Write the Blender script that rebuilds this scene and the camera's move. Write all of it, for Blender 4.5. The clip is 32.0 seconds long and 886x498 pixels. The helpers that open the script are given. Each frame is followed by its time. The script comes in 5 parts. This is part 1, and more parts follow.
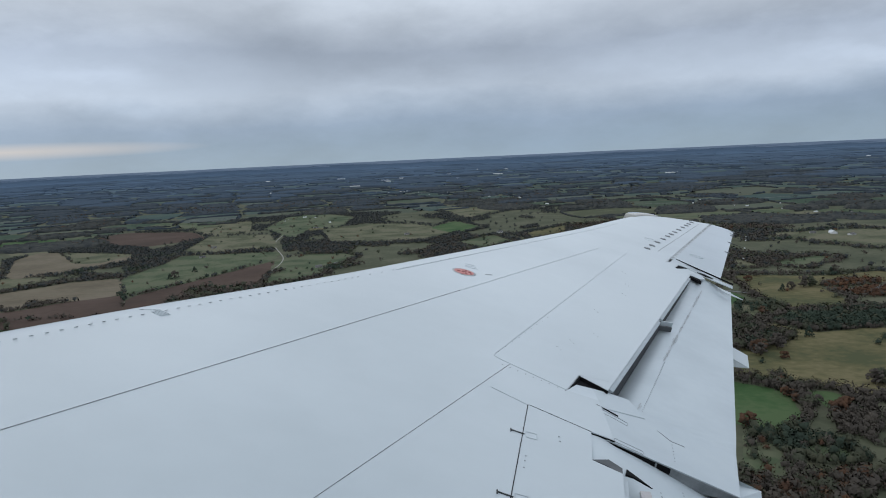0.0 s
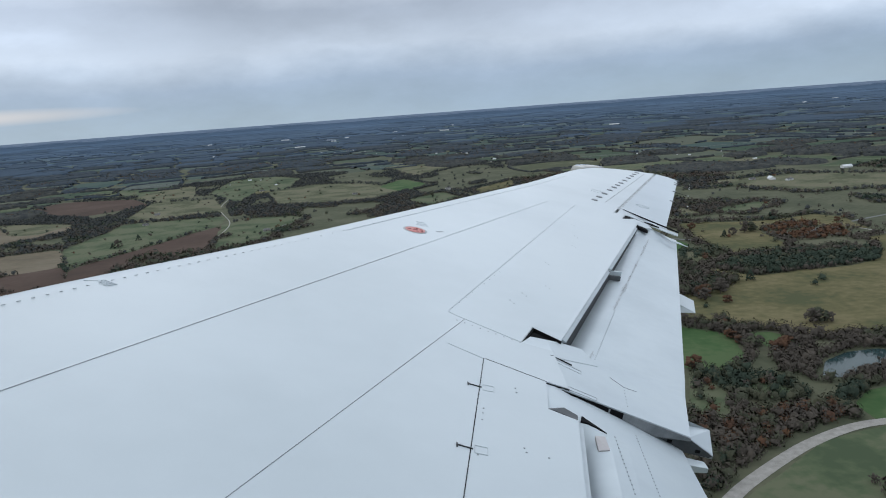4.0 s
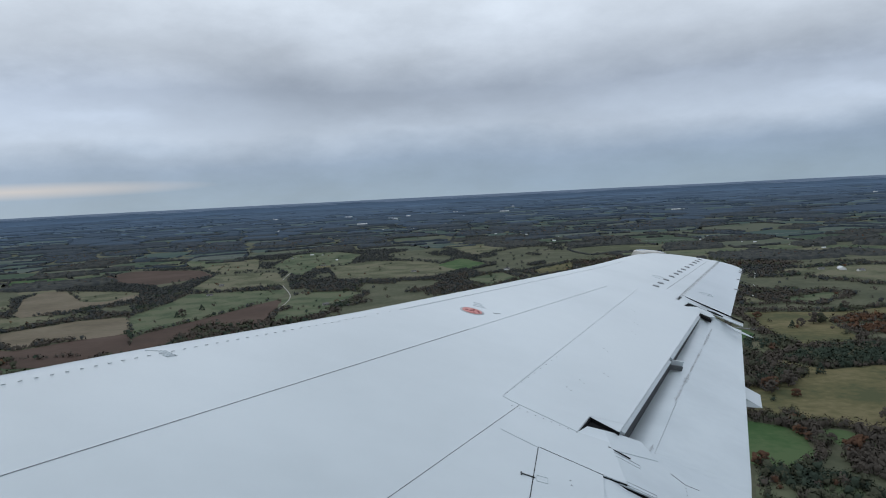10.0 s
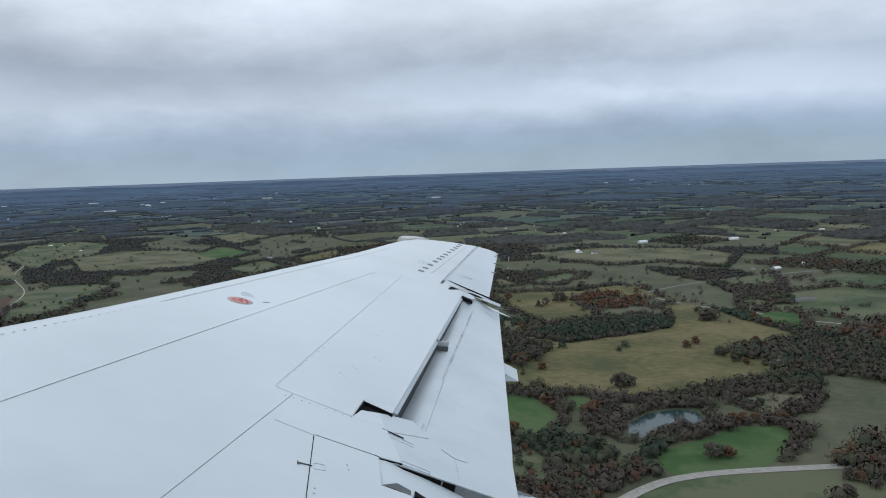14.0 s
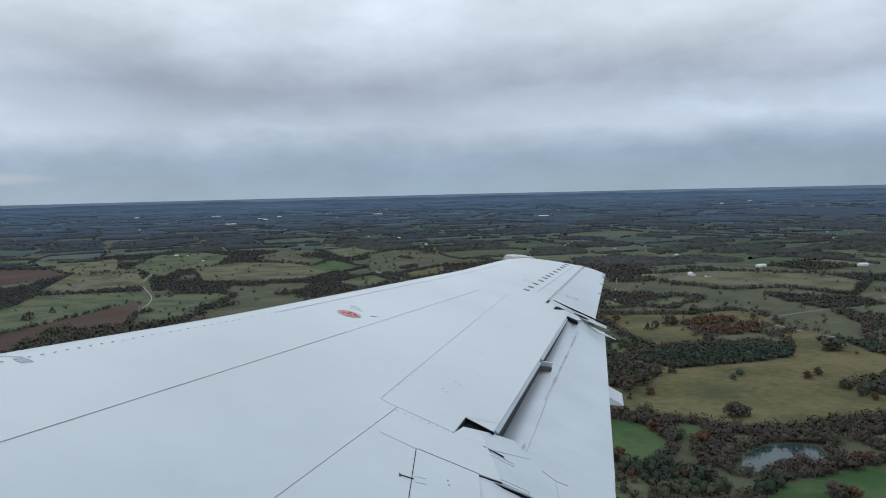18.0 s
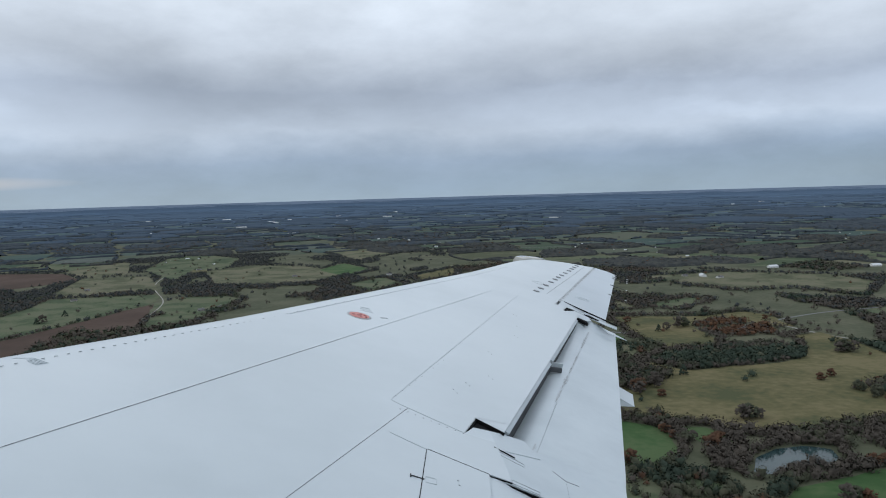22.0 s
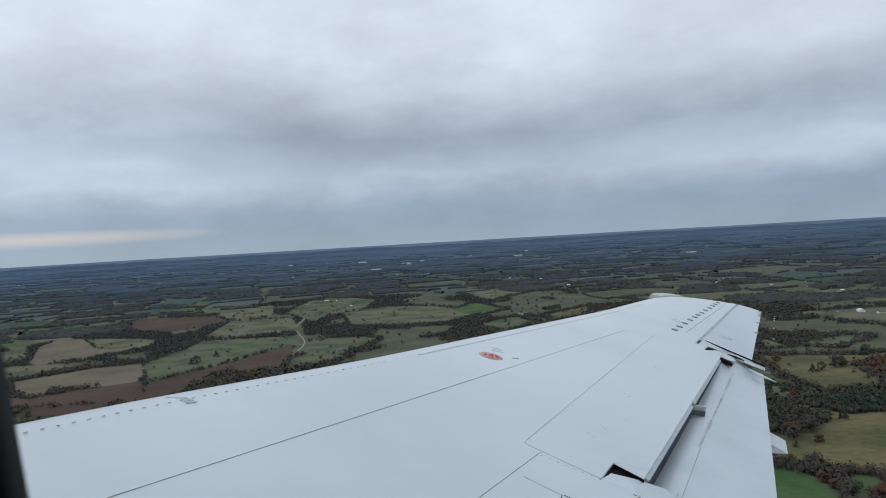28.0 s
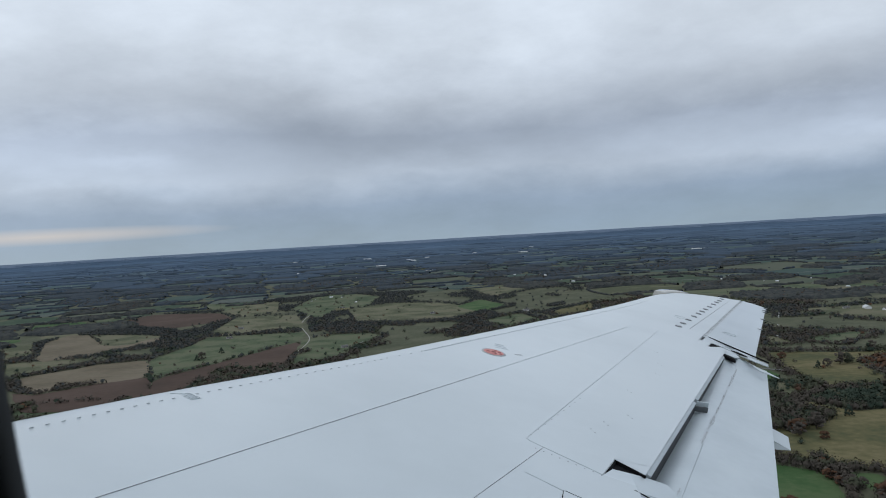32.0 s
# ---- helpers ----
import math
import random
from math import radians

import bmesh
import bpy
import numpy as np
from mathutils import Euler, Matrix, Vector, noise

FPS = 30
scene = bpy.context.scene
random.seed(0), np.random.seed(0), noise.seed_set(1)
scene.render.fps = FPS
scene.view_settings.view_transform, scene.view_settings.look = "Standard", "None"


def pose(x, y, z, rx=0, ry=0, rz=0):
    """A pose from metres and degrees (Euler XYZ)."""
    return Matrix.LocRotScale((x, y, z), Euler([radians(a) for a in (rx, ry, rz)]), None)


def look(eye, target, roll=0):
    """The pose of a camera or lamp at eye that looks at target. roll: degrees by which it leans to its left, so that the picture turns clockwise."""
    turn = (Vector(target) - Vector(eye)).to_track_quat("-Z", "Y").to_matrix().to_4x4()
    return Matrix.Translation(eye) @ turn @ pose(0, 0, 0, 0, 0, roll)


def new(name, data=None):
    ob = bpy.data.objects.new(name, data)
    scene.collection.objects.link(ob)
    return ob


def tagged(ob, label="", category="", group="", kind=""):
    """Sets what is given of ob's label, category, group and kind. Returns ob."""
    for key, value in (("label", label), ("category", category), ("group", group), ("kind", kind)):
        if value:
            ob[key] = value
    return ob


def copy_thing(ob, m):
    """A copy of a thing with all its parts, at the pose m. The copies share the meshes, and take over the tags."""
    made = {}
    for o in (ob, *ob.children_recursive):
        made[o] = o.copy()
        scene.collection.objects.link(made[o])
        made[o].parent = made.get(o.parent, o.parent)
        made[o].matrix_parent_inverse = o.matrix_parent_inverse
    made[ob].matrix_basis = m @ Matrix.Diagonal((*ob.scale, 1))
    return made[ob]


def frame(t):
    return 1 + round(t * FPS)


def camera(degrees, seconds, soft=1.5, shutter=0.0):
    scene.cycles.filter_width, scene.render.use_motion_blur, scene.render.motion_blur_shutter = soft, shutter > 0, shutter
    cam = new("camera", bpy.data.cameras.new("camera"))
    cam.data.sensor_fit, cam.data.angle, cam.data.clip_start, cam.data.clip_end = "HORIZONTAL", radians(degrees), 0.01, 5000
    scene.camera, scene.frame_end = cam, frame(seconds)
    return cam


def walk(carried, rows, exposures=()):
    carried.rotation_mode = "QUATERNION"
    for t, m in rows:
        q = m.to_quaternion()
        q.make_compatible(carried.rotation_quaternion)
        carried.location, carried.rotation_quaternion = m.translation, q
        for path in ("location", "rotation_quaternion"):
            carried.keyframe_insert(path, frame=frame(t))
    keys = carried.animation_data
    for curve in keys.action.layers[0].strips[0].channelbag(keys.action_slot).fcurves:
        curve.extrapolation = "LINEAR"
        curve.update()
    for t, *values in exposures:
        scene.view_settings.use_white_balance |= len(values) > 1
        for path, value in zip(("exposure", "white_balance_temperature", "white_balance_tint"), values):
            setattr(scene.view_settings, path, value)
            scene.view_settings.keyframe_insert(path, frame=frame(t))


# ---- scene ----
# ---------------------------------------------------------------- camera
cam = camera(59.84, 32.0, soft=1.0)
cam.data.dof.use_dof, cam.data.dof.focus_distance, cam.data.dof.aperture_fstop = True, 8.0, 17.0      # the small lens of a telephone: only the window's rim is out of focus
ROWS = [
    (0.0, 2.939, 1.056, 220.265, 82.97, 2.63, 2.42),
    (0.5, 2.9463, 1.025, 220.274, 84.12, 2.97, 0.42),
    (1.0, 2.9431, 1.023, 220.276, 80.93, 2.50, -1.55),
    (1.5, 2.9384, 1.029, 220.273, 80.30, 2.96, -2.27),
    (2.0, 2.935, 1.040, 220.275, 79.46, 3.30, -1.80),
    (2.5, 2.935, 1.035, 220.276, 79.12, 2.89, -2.48),
    (3.0, 2.931, 1.045, 220.274, 78.69, 2.77, -3.09),
    (3.5, 2.932, 1.045, 220.273, 78.73, 3.50, -2.66),
    (4.0, 2.933, 1.060, 220.264, 79.60, 4.16, -1.59),
    (4.5, 2.932, 1.052, 220.270, 80.69, 4.11, -0.40),
    (6.5, 2.933, 1.051, 220.271, 82.51, 3.98, 0.73),
    (7.0, 2.934, 1.055, 220.269, 82.57, 4.10, 1.16),
    (7.5, 2.9269, 1.060, 220.270, 82.89, 4.26, 1.81),
    (8.0, 2.9311, 1.054, 220.271, 83.55, 4.00, 2.49),
    (8.5, 2.9266, 1.056, 220.270, 84.23, 2.30, 2.02),
    (9.0, 2.9342, 1.050, 220.276, 85.11, 3.38, 1.91),
    (9.5, 2.937, 1.071, 220.266, 85.30, 2.81, 2.51),
    (10.0, 2.935, 1.070, 220.271, 85.77, 2.87, 2.92),
    (10.5, 2.937, 1.066, 220.271, 86.37, 3.61, 4.00),
    (11.0, 2.937, 1.059, 220.268, 86.34, 3.08, 3.62),
    (11.5, 2.939, 1.050, 220.271, 85.95, 3.80, 2.17),
    (12.0, 2.919, 1.045, 220.275, 84.67, 3.42, -2.71),
    (12.5, 2.908, 1.059, 220.278, 83.71, 2.41, -10.30),
    (13.0, 2.906, 1.074, 220.274, 83.87, 3.03, -12.34),
    (13.5, 2.914, 1.082, 220.268, 83.47, 1.80, -14.49),
    (14.0, 2.909, 1.083, 220.267, 84.10, 1.97, -14.45),
    (14.5, 2.911, 1.085, 220.267, 84.93, 2.70, -13.06),
    (16.5, 2.904, 1.069, 220.275, 85.59, 1.30, -8.61),
    (17.0, 2.910, 1.059, 220.277, 86.63, 2.42, -6.78),
    (17.5, 2.905, 1.057, 220.278, 85.98, 0.81, -6.48),
    (18.0, 2.908, 1.058, 220.274, 85.64, 1.36, -6.46),
    (18.5, 2.907, 1.061, 220.276, 86.21, 2.08, -6.92),
    (19.0, 2.912, 1.052, 220.275, 86.31, 2.33, -7.40),
    (19.5, 2.908, 1.053, 220.273, 86.11, 2.30, -7.93),
    (20.0, 2.909, 1.053, 220.274, 86.02, 2.03, -7.83),
    (20.5, 2.906, 1.054, 220.272, 86.05, 1.69, -7.36),
    (21.0, 2.907, 1.057, 220.271, 85.92, 1.43, -6.78),
    (21.5, 2.906, 1.045, 220.274, 86.15, 1.53, -6.22),
    (22.0, 2.908, 1.050, 220.271, 85.82, 1.66, -5.74),
    (22.5, 2.909, 1.050, 220.272, 85.37, 1.68, -5.56),
    (23.0, 2.909, 1.052, 220.269, 84.99, 1.17, -5.66),
    (23.5, 2.911, 1.052, 220.270, 84.83, 1.10, -5.35),
    (24.0, 2.909, 1.052, 220.271, 85.01, 0.97, -5.79),
    (24.5, 2.907, 1.057, 220.270, 85.13, 0.90, -6.00),
    (26.5, 2.914, 1.059, 220.269, 86.36, 2.27, -1.99),
    (27.0, 2.919, 1.073, 220.269, 87.05, 3.17, 0.25),
    (27.5, 2.9098, 1.074, 220.270, 88.21, 3.97, 2.35),
    (28.0, 2.9157, 1.064, 220.272, 89.16, 3.33, 3.94),
    (28.5, 2.9231, 1.053, 220.273, 89.04, 3.31, 4.44),
    (29.0, 2.9236, 1.050, 220.274, 89.31, 3.27, 3.96),
    (29.5, 2.9217, 1.061, 220.272, 89.35, 3.74, 3.78),
    (30.0, 2.9241, 1.056, 220.278, 89.29, 3.99, 3.93),
    (30.5, 2.9200, 1.062, 220.266, 89.46, 4.22, 4.91),
    (31.0, 2.9203, 1.059, 220.274, 88.88, 3.31, 4.33),
    (31.5, 2.9259, 1.052, 220.272, 89.04, 3.26, 4.37),
    (32.0, 2.9250, 1.054, 220.273, 88.92, 3.36, 4.29),
]
walk(cam, [(t, pose(x, y, z, rx, ry, rz)) for t, x, y, z, rx, ry, rz in ROWS],
     exposures=[(0.0, -0.08), (1.0, 0.05), (2.0, 0.15), (4.0, 0.18), (7.0, 0.0), (9.0, -0.08), (11.0, -0.08), (12.0, -0.02), (13.0, 0.08), (14.0, 0.12), (17.0, 0.0), (20.0, 0.0), (24.5, 0.0), (27.0, -0.05), (28.0, -0.1), (32.0, -0.15)])

ALT = 220.0                      # height of the aircraft over the fields
# the wing's own axes: x aft, y outboard, z square to the skin; the aircraft climbs nose up
WING = Matrix(((0.9656, 0.0000, 0.2599, 0.0), (0.0218, 0.9965, -0.0811, 0.0),
               (-0.2590, 0.0840, 0.9622, ALT), (0.0, 0.0, 0.0, 1.0)))

# ---------------------------------------------------------------- sky and light
world = bpy.data.worlds.new("overcast_sky")
scene.world = world
world.use_nodes = True
wt = world.node_tree
wt.nodes.clear()


def link(tree, a, b):
    tree.links.new(a, b)


def node(tree, kind, **values):
    n = tree.nodes.new(kind)
    for key, value in values.items():
        if key in ("operation", "blend_type", "data_type", "noise_dimensions", "feature", "vector_type",
                   "sky_type", "sun_disc", "sun_elevation", "sun_rotation", "interpolation_type", "use_clamp"):
            if key == "operation":
                n.operation = value
            elif key == "blend_type":
                n.blend_type = value
            elif key == "data_type":
                n.data_type = value
            elif key == "noise_dimensions":
                n.noise_dimensions = value
            elif key == "feature":
                n.feature = value
            elif key == "sky_type":
                n.sky_type = value
            elif key == "sun_disc":
                n.sun_disc = value
            elif key == "sun_elevation":
                n.sun_elevation = value
            elif key == "sun_rotation":
                n.sun_rotation = value
        else:
            n.inputs[int(key[1:])].default_value = value
    return n


def ramp(tree, stops, source=None):
    r = tree.nodes.new("ShaderNodeValToRGB")
    while len(r.color_ramp.elements) < len(stops):
        r.color_ramp.elements.new(0.5)
    for e, (p, c) in zip(r.color_ramp.elements, stops):
        e.position, e.color = p, (*c, 1.0)
    if source is not None:
        link(tree, source, r.inputs[0])
    return r


SUN_UP, SUN_TURN = radians(38), radians(-60)
geo = wt.nodes.new("ShaderNodeTexCoord")
sep = wt.nodes.new("ShaderNodeSeparateXYZ")
link(wt, geo.outputs["Generated"], sep.inputs[0])
# cloud deck: noise drawn out sideways, finer towards the horizon
stretch = wt.nodes.new("ShaderNodeMapping")
stretch.inputs["Scale"].default_value = (1.5, 1.5, 5.0)
link(wt, geo.outputs["Generated"], stretch.inputs[0])
big = node(wt, "ShaderNodeTexNoise")
big.inputs["Scale"].default_value, big.inputs["Detail"].default_value, big.inputs["Roughness"].default_value = 1.0, 4.0, 0.5
link(wt, stretch.outputs[0], big.inputs["Vector"])
fine_map = wt.nodes.new("ShaderNodeMapping")
fine_map.inputs["Scale"].default_value = (2.7, 2.7, 6.2)
fine_map.inputs["Location"].default_value = (3.1, 1.7, 0.4)
link(wt, geo.outputs["Generated"], fine_map.inputs[0])
fine = node(wt, "ShaderNodeTexNoise")
fine.inputs["Scale"].default_value, fine.inputs["Detail"].default_value, fine.inputs["Roughness"].default_value = 1.0, 7.0, 0.6
link(wt, fine_map.outputs[0], fine.inputs["Vector"])
lift = node(wt, "ShaderNodeMath", operation="MULTIPLY_ADD", _1=0.085, _2=-0.0425)
link(wt, big.outputs["Fac"], lift.inputs[0])
height = node(wt, "ShaderNodeMath", operation="ADD")
link(wt, sep.outputs["Z"], height.inputs[0])
link(wt, lift.outputs[0], height.inputs[1])
lift2 = node(wt, "ShaderNodeMath", operation="MULTIPLY_ADD", _1=0.07, _2=-0.035)
link(wt, fine.outputs["Fac"], lift2.inputs[0])
height2 = node(wt, "ShaderNodeMath", operation="ADD")
link(wt, height.outputs[0], height2.inputs[0])
link(wt, lift2.outputs[0], height2.inputs[1])
deck = ramp(wt, [(0.0, (0.322, 0.424, 0.525)), (0.022, (0.300, 0.402, 0.522)), (0.045, (0.312, 0.408, 0.545)),
                 (0.085, (0.470, 0.550, 0.668)), (0.14, (0.400, 0.468, 0.580)), (0.19, (0.540, 0.606, 0.700)),
                 (0.245, (0.670, 0.745, 0.840)), (0.45, (0.784, 0.871, 0.978)), (1.0, (0.867, 0.977, 1.109))], height2.outputs[0])
tone = node(wt, "ShaderNodeMath", operation="MULTIPLY_ADD", _1=0.9, _2=0.58)
link(wt, fine.outputs["Fac"], tone.inputs[0])
clouds = node(wt, "ShaderNodeVectorMath", operation="SCALE")
link(wt, deck.outputs["Color"], clouds.inputs[0])
link(wt, tone.outputs[0], clouds.inputs["Scale"])
# single masses in the deck: a bright ragged head, grey bellies, a light stretch: direction, breadth, brightness
ragged = node(wt, "ShaderNodeVectorMath", operation="SCALE")
link(wt, fine.outputs["Color"], ragged.inputs[0])
ragged.inputs["Scale"].default_value = 0.16
torn = node(wt, "ShaderNodeVectorMath", operation="ADD")
link(wt, geo.outputs["Generated"], torn.inputs[0])
link(wt, ragged.outputs[0], torn.inputs[1])
for az, el, broad, tall, gain in ((-26, 6.8, 0.13, 0.020, 0.40), (-15, 8.2, 0.15, 0.030, -0.17), (2, 8.0, 0.22, 0.020, -0.08), (27, 5.3, 0.22, 0.016, 0.26),
                                  (22, 8.6, 0.16, 0.022, -0.12), (4, 13.5, 0.22, 0.050, 0.08), (-30, 15.0, 0.25, 0.050, 0.06), (20, 12.0, 0.12, 0.030, -0.10), (-6, 4.9, 0.16, 0.010, 0.10)):
    a, e = radians(az), radians(el)
    off = node(wt, "ShaderNodeVectorMath", operation="SUBTRACT")
    link(wt, torn.outputs[0], off.inputs[0])
    off.inputs[1].default_value = (math.sin(a) * math.cos(e) + 0.08, math.cos(a) * math.cos(e) + 0.08, math.sin(e) + 0.08)
    size = node(wt, "ShaderNodeVectorMath", operation="MULTIPLY")
    link(wt, off.outputs[0], size.inputs[0])
    size.inputs[1].default_value = (0.5 / broad, 0.5 / broad, 0.5 / (tall * 1.6))
    away = node(wt, "ShaderNodeVectorMath", operation="LENGTH")
    link(wt, size.outputs[0], away.inputs[0])
    mass = ramp(wt, [(0.0, (1.0, 1.0, 1.0)), (0.35, (0.6, 0.6, 0.6)), (1.0, (0.0, 0.0, 0.0))], away.outputs["Value"])
    mass.color_ramp.interpolation = "EASE"
    factor = node(wt, "ShaderNodeMath", operation="MULTIPLY_ADD", _1=gain, _2=1.0)
    link(wt, mass.outputs["Color"], factor.inputs[0])
    shaded = node(wt, "ShaderNodeVectorMath", operation="SCALE")
    link(wt, clouds.outputs[0], shaded.inputs[0])
    link(wt, factor.outputs[0], shaded.inputs["Scale"])
    clouds = shaded
# a lighter, warmer break low in the clouds
gap_at = node(wt, "ShaderNodeVectorMath", operation="SUBTRACT")
link(wt, geo.outputs["Generated"], gap_at.inputs[0])
gap_at.inputs[1].default_value = (-0.53, 0.85, 0.024)
gap_size = node(wt, "ShaderNodeVectorMath", operation="MULTIPLY")
link(wt, gap_at.outputs[0], gap_size.inputs[0])
gap_size.inputs[1].default_value = (4.4, 4.4, 95.0)
gap_far = node(wt, "ShaderNodeVectorMath", operation="LENGTH")
link(wt, gap_size.outputs[0], gap_far.inputs[0])
gap = ramp(wt, [(0.0, (0.7, 0.7, 0.7)), (0.45, (0.42, 0.42, 0.42)), (1.0, (0.0, 0.0, 0.0))], gap_far.outputs["Value"])
gap_mix = wt.nodes.new("ShaderNodeMix")
gap_mix.data_type = "RGBA"
link(wt, gap.outputs["Color"], gap_mix.inputs[0])
link(wt, clouds.outputs[0], gap_mix.inputs[6])
gap_mix.inputs[7].default_value = (0.74, 0.68, 0.64, 1.0)
blue = node(wt, "ShaderNodeTexSky", sky_type="NISHITA", sun_disc=False, sun_elevation=SUN_UP, sun_rotation=SUN_TURN)
blue_dim = node(wt, "ShaderNodeVectorMath", operation="SCALE")
link(wt, blue.outputs[0], blue_dim.inputs[0])
blue_dim.inputs["Scale"].default_value = 0.10
mixed = wt.nodes.new("ShaderNodeMix")
mixed.data_type = "RGBA"
mixed.inputs[0].default_value = 0.94
link(wt, blue_dim.outputs[0], mixed.inputs[6])
link(wt, gap_mix.outputs[2], mixed.inputs[7])
back = wt.nodes.new("ShaderNodeBackground")
back.inputs["Strength"].default_value = 1.0
link(wt, mixed.outputs[2], back.inputs["Color"])
wout = wt.nodes.new("ShaderNodeOutputWorld")
link(wt, back.outputs[0], wout.inputs[0])

sun = new("sun", bpy.data.lights.new("sun", "SUN"))
sun.data.energy, sun.data.angle, sun.data.color = 0.45, radians(30), (1.0, 0.98, 0.95)
sun.matrix_world = look((0, 0, 500), Vector((0, 0, 500)) - Vector((math.sin(SUN_TURN) * math.cos(SUN_UP), math.cos(SUN_TURN) * math.cos(SUN_UP), math.sin(SUN_UP))))

# ---------------------------------------------------------------- materials


def material(name, stops, scale=1.0, rough=0.6, metal=0.0, bump=0.0, bump_scale=None, detail=4.0, fine_mix=0.25, coat=0.0, per="object", spread=0.0, spec=0.5, stretch=None):
    """Principled material: a noise through a ramp, finer grain over it, a random shade per object or island, bump."""
    m = bpy.data.materials.new(name)
    m.use_nodes = True
    t = m.node_tree
    b = t.nodes["Principled BSDF"]
    co = t.nodes.new("ShaderNodeTexCoord")
    n1 = node(t, "ShaderNodeTexNoise")
    n1.inputs["Scale"].default_value, n1.inputs["Detail"].default_value = scale, detail
    n2 = node(t, "ShaderNodeTexNoise")
    n2.inputs["Scale"].default_value, n2.inputs["Detail"].default_value = scale * 9.0, 3.0
    place = co.outputs["Object"]
    if stretch:
        drawn = t.nodes.new("ShaderNodeMapping")
        drawn.inputs["Scale"].default_value = stretch
        link(t, place, drawn.inputs[0])
        place = drawn.outputs[0]
    link(t, place, n1.inputs["Vector"])
    link(t, place, n2.inputs["Vector"])
    total = node(t, "ShaderNodeMath", operation="MULTIPLY_ADD", _1=fine_mix, _2=-fine_mix / 2)
    link(t, n2.outputs["Fac"], total.inputs[0])
    add = node(t, "ShaderNodeMath", operation="ADD")
    link(t, n1.outputs["Fac"], add.inputs[0])
    link(t, total.outputs[0], add.inputs[1])
    last = add.outputs[0]
    if spread:
        if per == "object":
            rnd = t.nodes.new("ShaderNodeObjectInfo").outputs["Random"]
        else:
            rnd = t.nodes.new("ShaderNodeNewGeometry").outputs["Random Per Island"]
        sp = node(t, "ShaderNodeMath", operation="MULTIPLY_ADD", _1=spread, _2=-spread / 2)
        link(t, rnd, sp.inputs[0])
        ad = node(t, "ShaderNodeMath", operation="ADD")
        link(t, last, ad.inputs[0])
        link(t, sp.outputs[0], ad.inputs[1])
        last = ad.outputs[0]
    r = ramp(t, stops, last)
    link(t, r.outputs["Color"], b.inputs["Base Color"])
    b.inputs["Roughness"].default_value = rough
    b.inputs["Metallic"].default_value = metal
    b.inputs["Coat Weight"].default_value = coat
    b.inputs["Specular IOR Level"].default_value = spec
    if bump:
        bn = t.nodes.new("ShaderNodeBump")
        bn.inputs["Strength"].default_value, bn.inputs["Distance"].default_value = bump, 1.0 / (bump_scale or scale)
        n3 = node(t, "ShaderNodeTexNoise")
        n3.inputs["Scale"].default_value, n3.inputs["Detail"].default_value = bump_scale or scale, 5.0
        link(t, co.outputs["Object"], n3.inputs["Vector"])
        link(t, n3.outputs["Fac"], bn.inputs["Height"])
        link(t, bn.outputs[0], b.inputs["Normal"])
    return m


PAINT = material("wing_paint", [(0.3, (0.446, 0.495, 0.520)), (0.5, (0.492, 0.541, 0.567)), (0.75, (0.524, 0.572, 0.594))], 0.9, 0.33, coat=0.5, bump=0.01, bump_scale=3.0, fine_mix=0.15)
FLAP_PAINT = material("flap_paint", [(0.3, (0.470, 0.518, 0.546)), (0.55, (0.525, 0.574, 0.601)), (0.8, (0.560, 0.606, 0.624))], 2.5, 0.4, coat=0.15, bump=0.01, bump_scale=4.0)
COVE = material("cove_paint", [(0.3, (0.40, 0.44, 0.46)), (0.6, (0.46, 0.50, 0.525)), (0.85, (0.52, 0.56, 0.585))], 3.0, 0.55, fine_mix=0.5)
SEAM = material("seam_sealant", [(0.3, (0.10, 0.11, 0.12)), (0.7, (0.20, 0.21, 0.22))], 14.0, 0.7)
FAINT = material("faint_seam", [(0.3, (0.42, 0.46, 0.485)), (0.7, (0.53, 0.575, 0.60))], 14.0, 0.6)
RIVET = material("rivet_heads", [(0.3, (0.22, 0.24, 0.25)), (0.7, (0.34, 0.37, 0.39))], 14.0, 0.6)
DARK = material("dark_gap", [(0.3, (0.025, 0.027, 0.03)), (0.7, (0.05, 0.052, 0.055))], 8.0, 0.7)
# near-black for joints, and for shade painted into coves, notches and gaps
GAP_SHADE = material("gap_shade", [(0.3, (0.006, 0.006, 0.007)), (0.7, (0.012, 0.012, 0.013))], 8.0, 0.9, spec=0.1)
VANE = material("vane_metal", [(0.3, (0.17, 0.18, 0.19)), (0.7, (0.28, 0.29, 0.30))], 20.0, 0.5)
# dark grey for shade painted beside and under parts
SHADE_GREY = material("shade_grey", [(0.3, (0.055, 0.058, 0.062)), (0.7, (0.095, 0.10, 0.105))], 20.0, 0.6)
GREY = material("grey_metal", [(0.3, (0.26, 0.27, 0.28)), (0.7, (0.40, 0.41, 0.42))], 8.0, 0.45, metal=0.4)
SMUDGE = material("worn_smudge", [(0.32, (0.27, 0.28, 0.285)), (0.68, (0.52, 0.545, 0.56))], 25.0, 0.7, fine_mix=0.9)
RED = material("cap_red", [(0.3, (0.50, 0.150, 0.135)), (0.7, (0.59, 0.245, 0.215))], 30.0, 0.5)
RED_DARK = material("cap_mark", [(0.3, (0.20, 0.03, 0.03)), (0.7, (0.30, 0.06, 0.05))], 30.0, 0.5)
LENS = material("light_lens", [(0.3, (0.40, 0.38, 0.33)), (0.7, (0.50, 0.48, 0.43))], 8.0, 0.2, coat=0.6)
PINK = material("primer_hatch", [(0.3, (0.42, 0.395, 0.39)), (0.7, (0.50, 0.465, 0.46))], 12.0, 0.6)
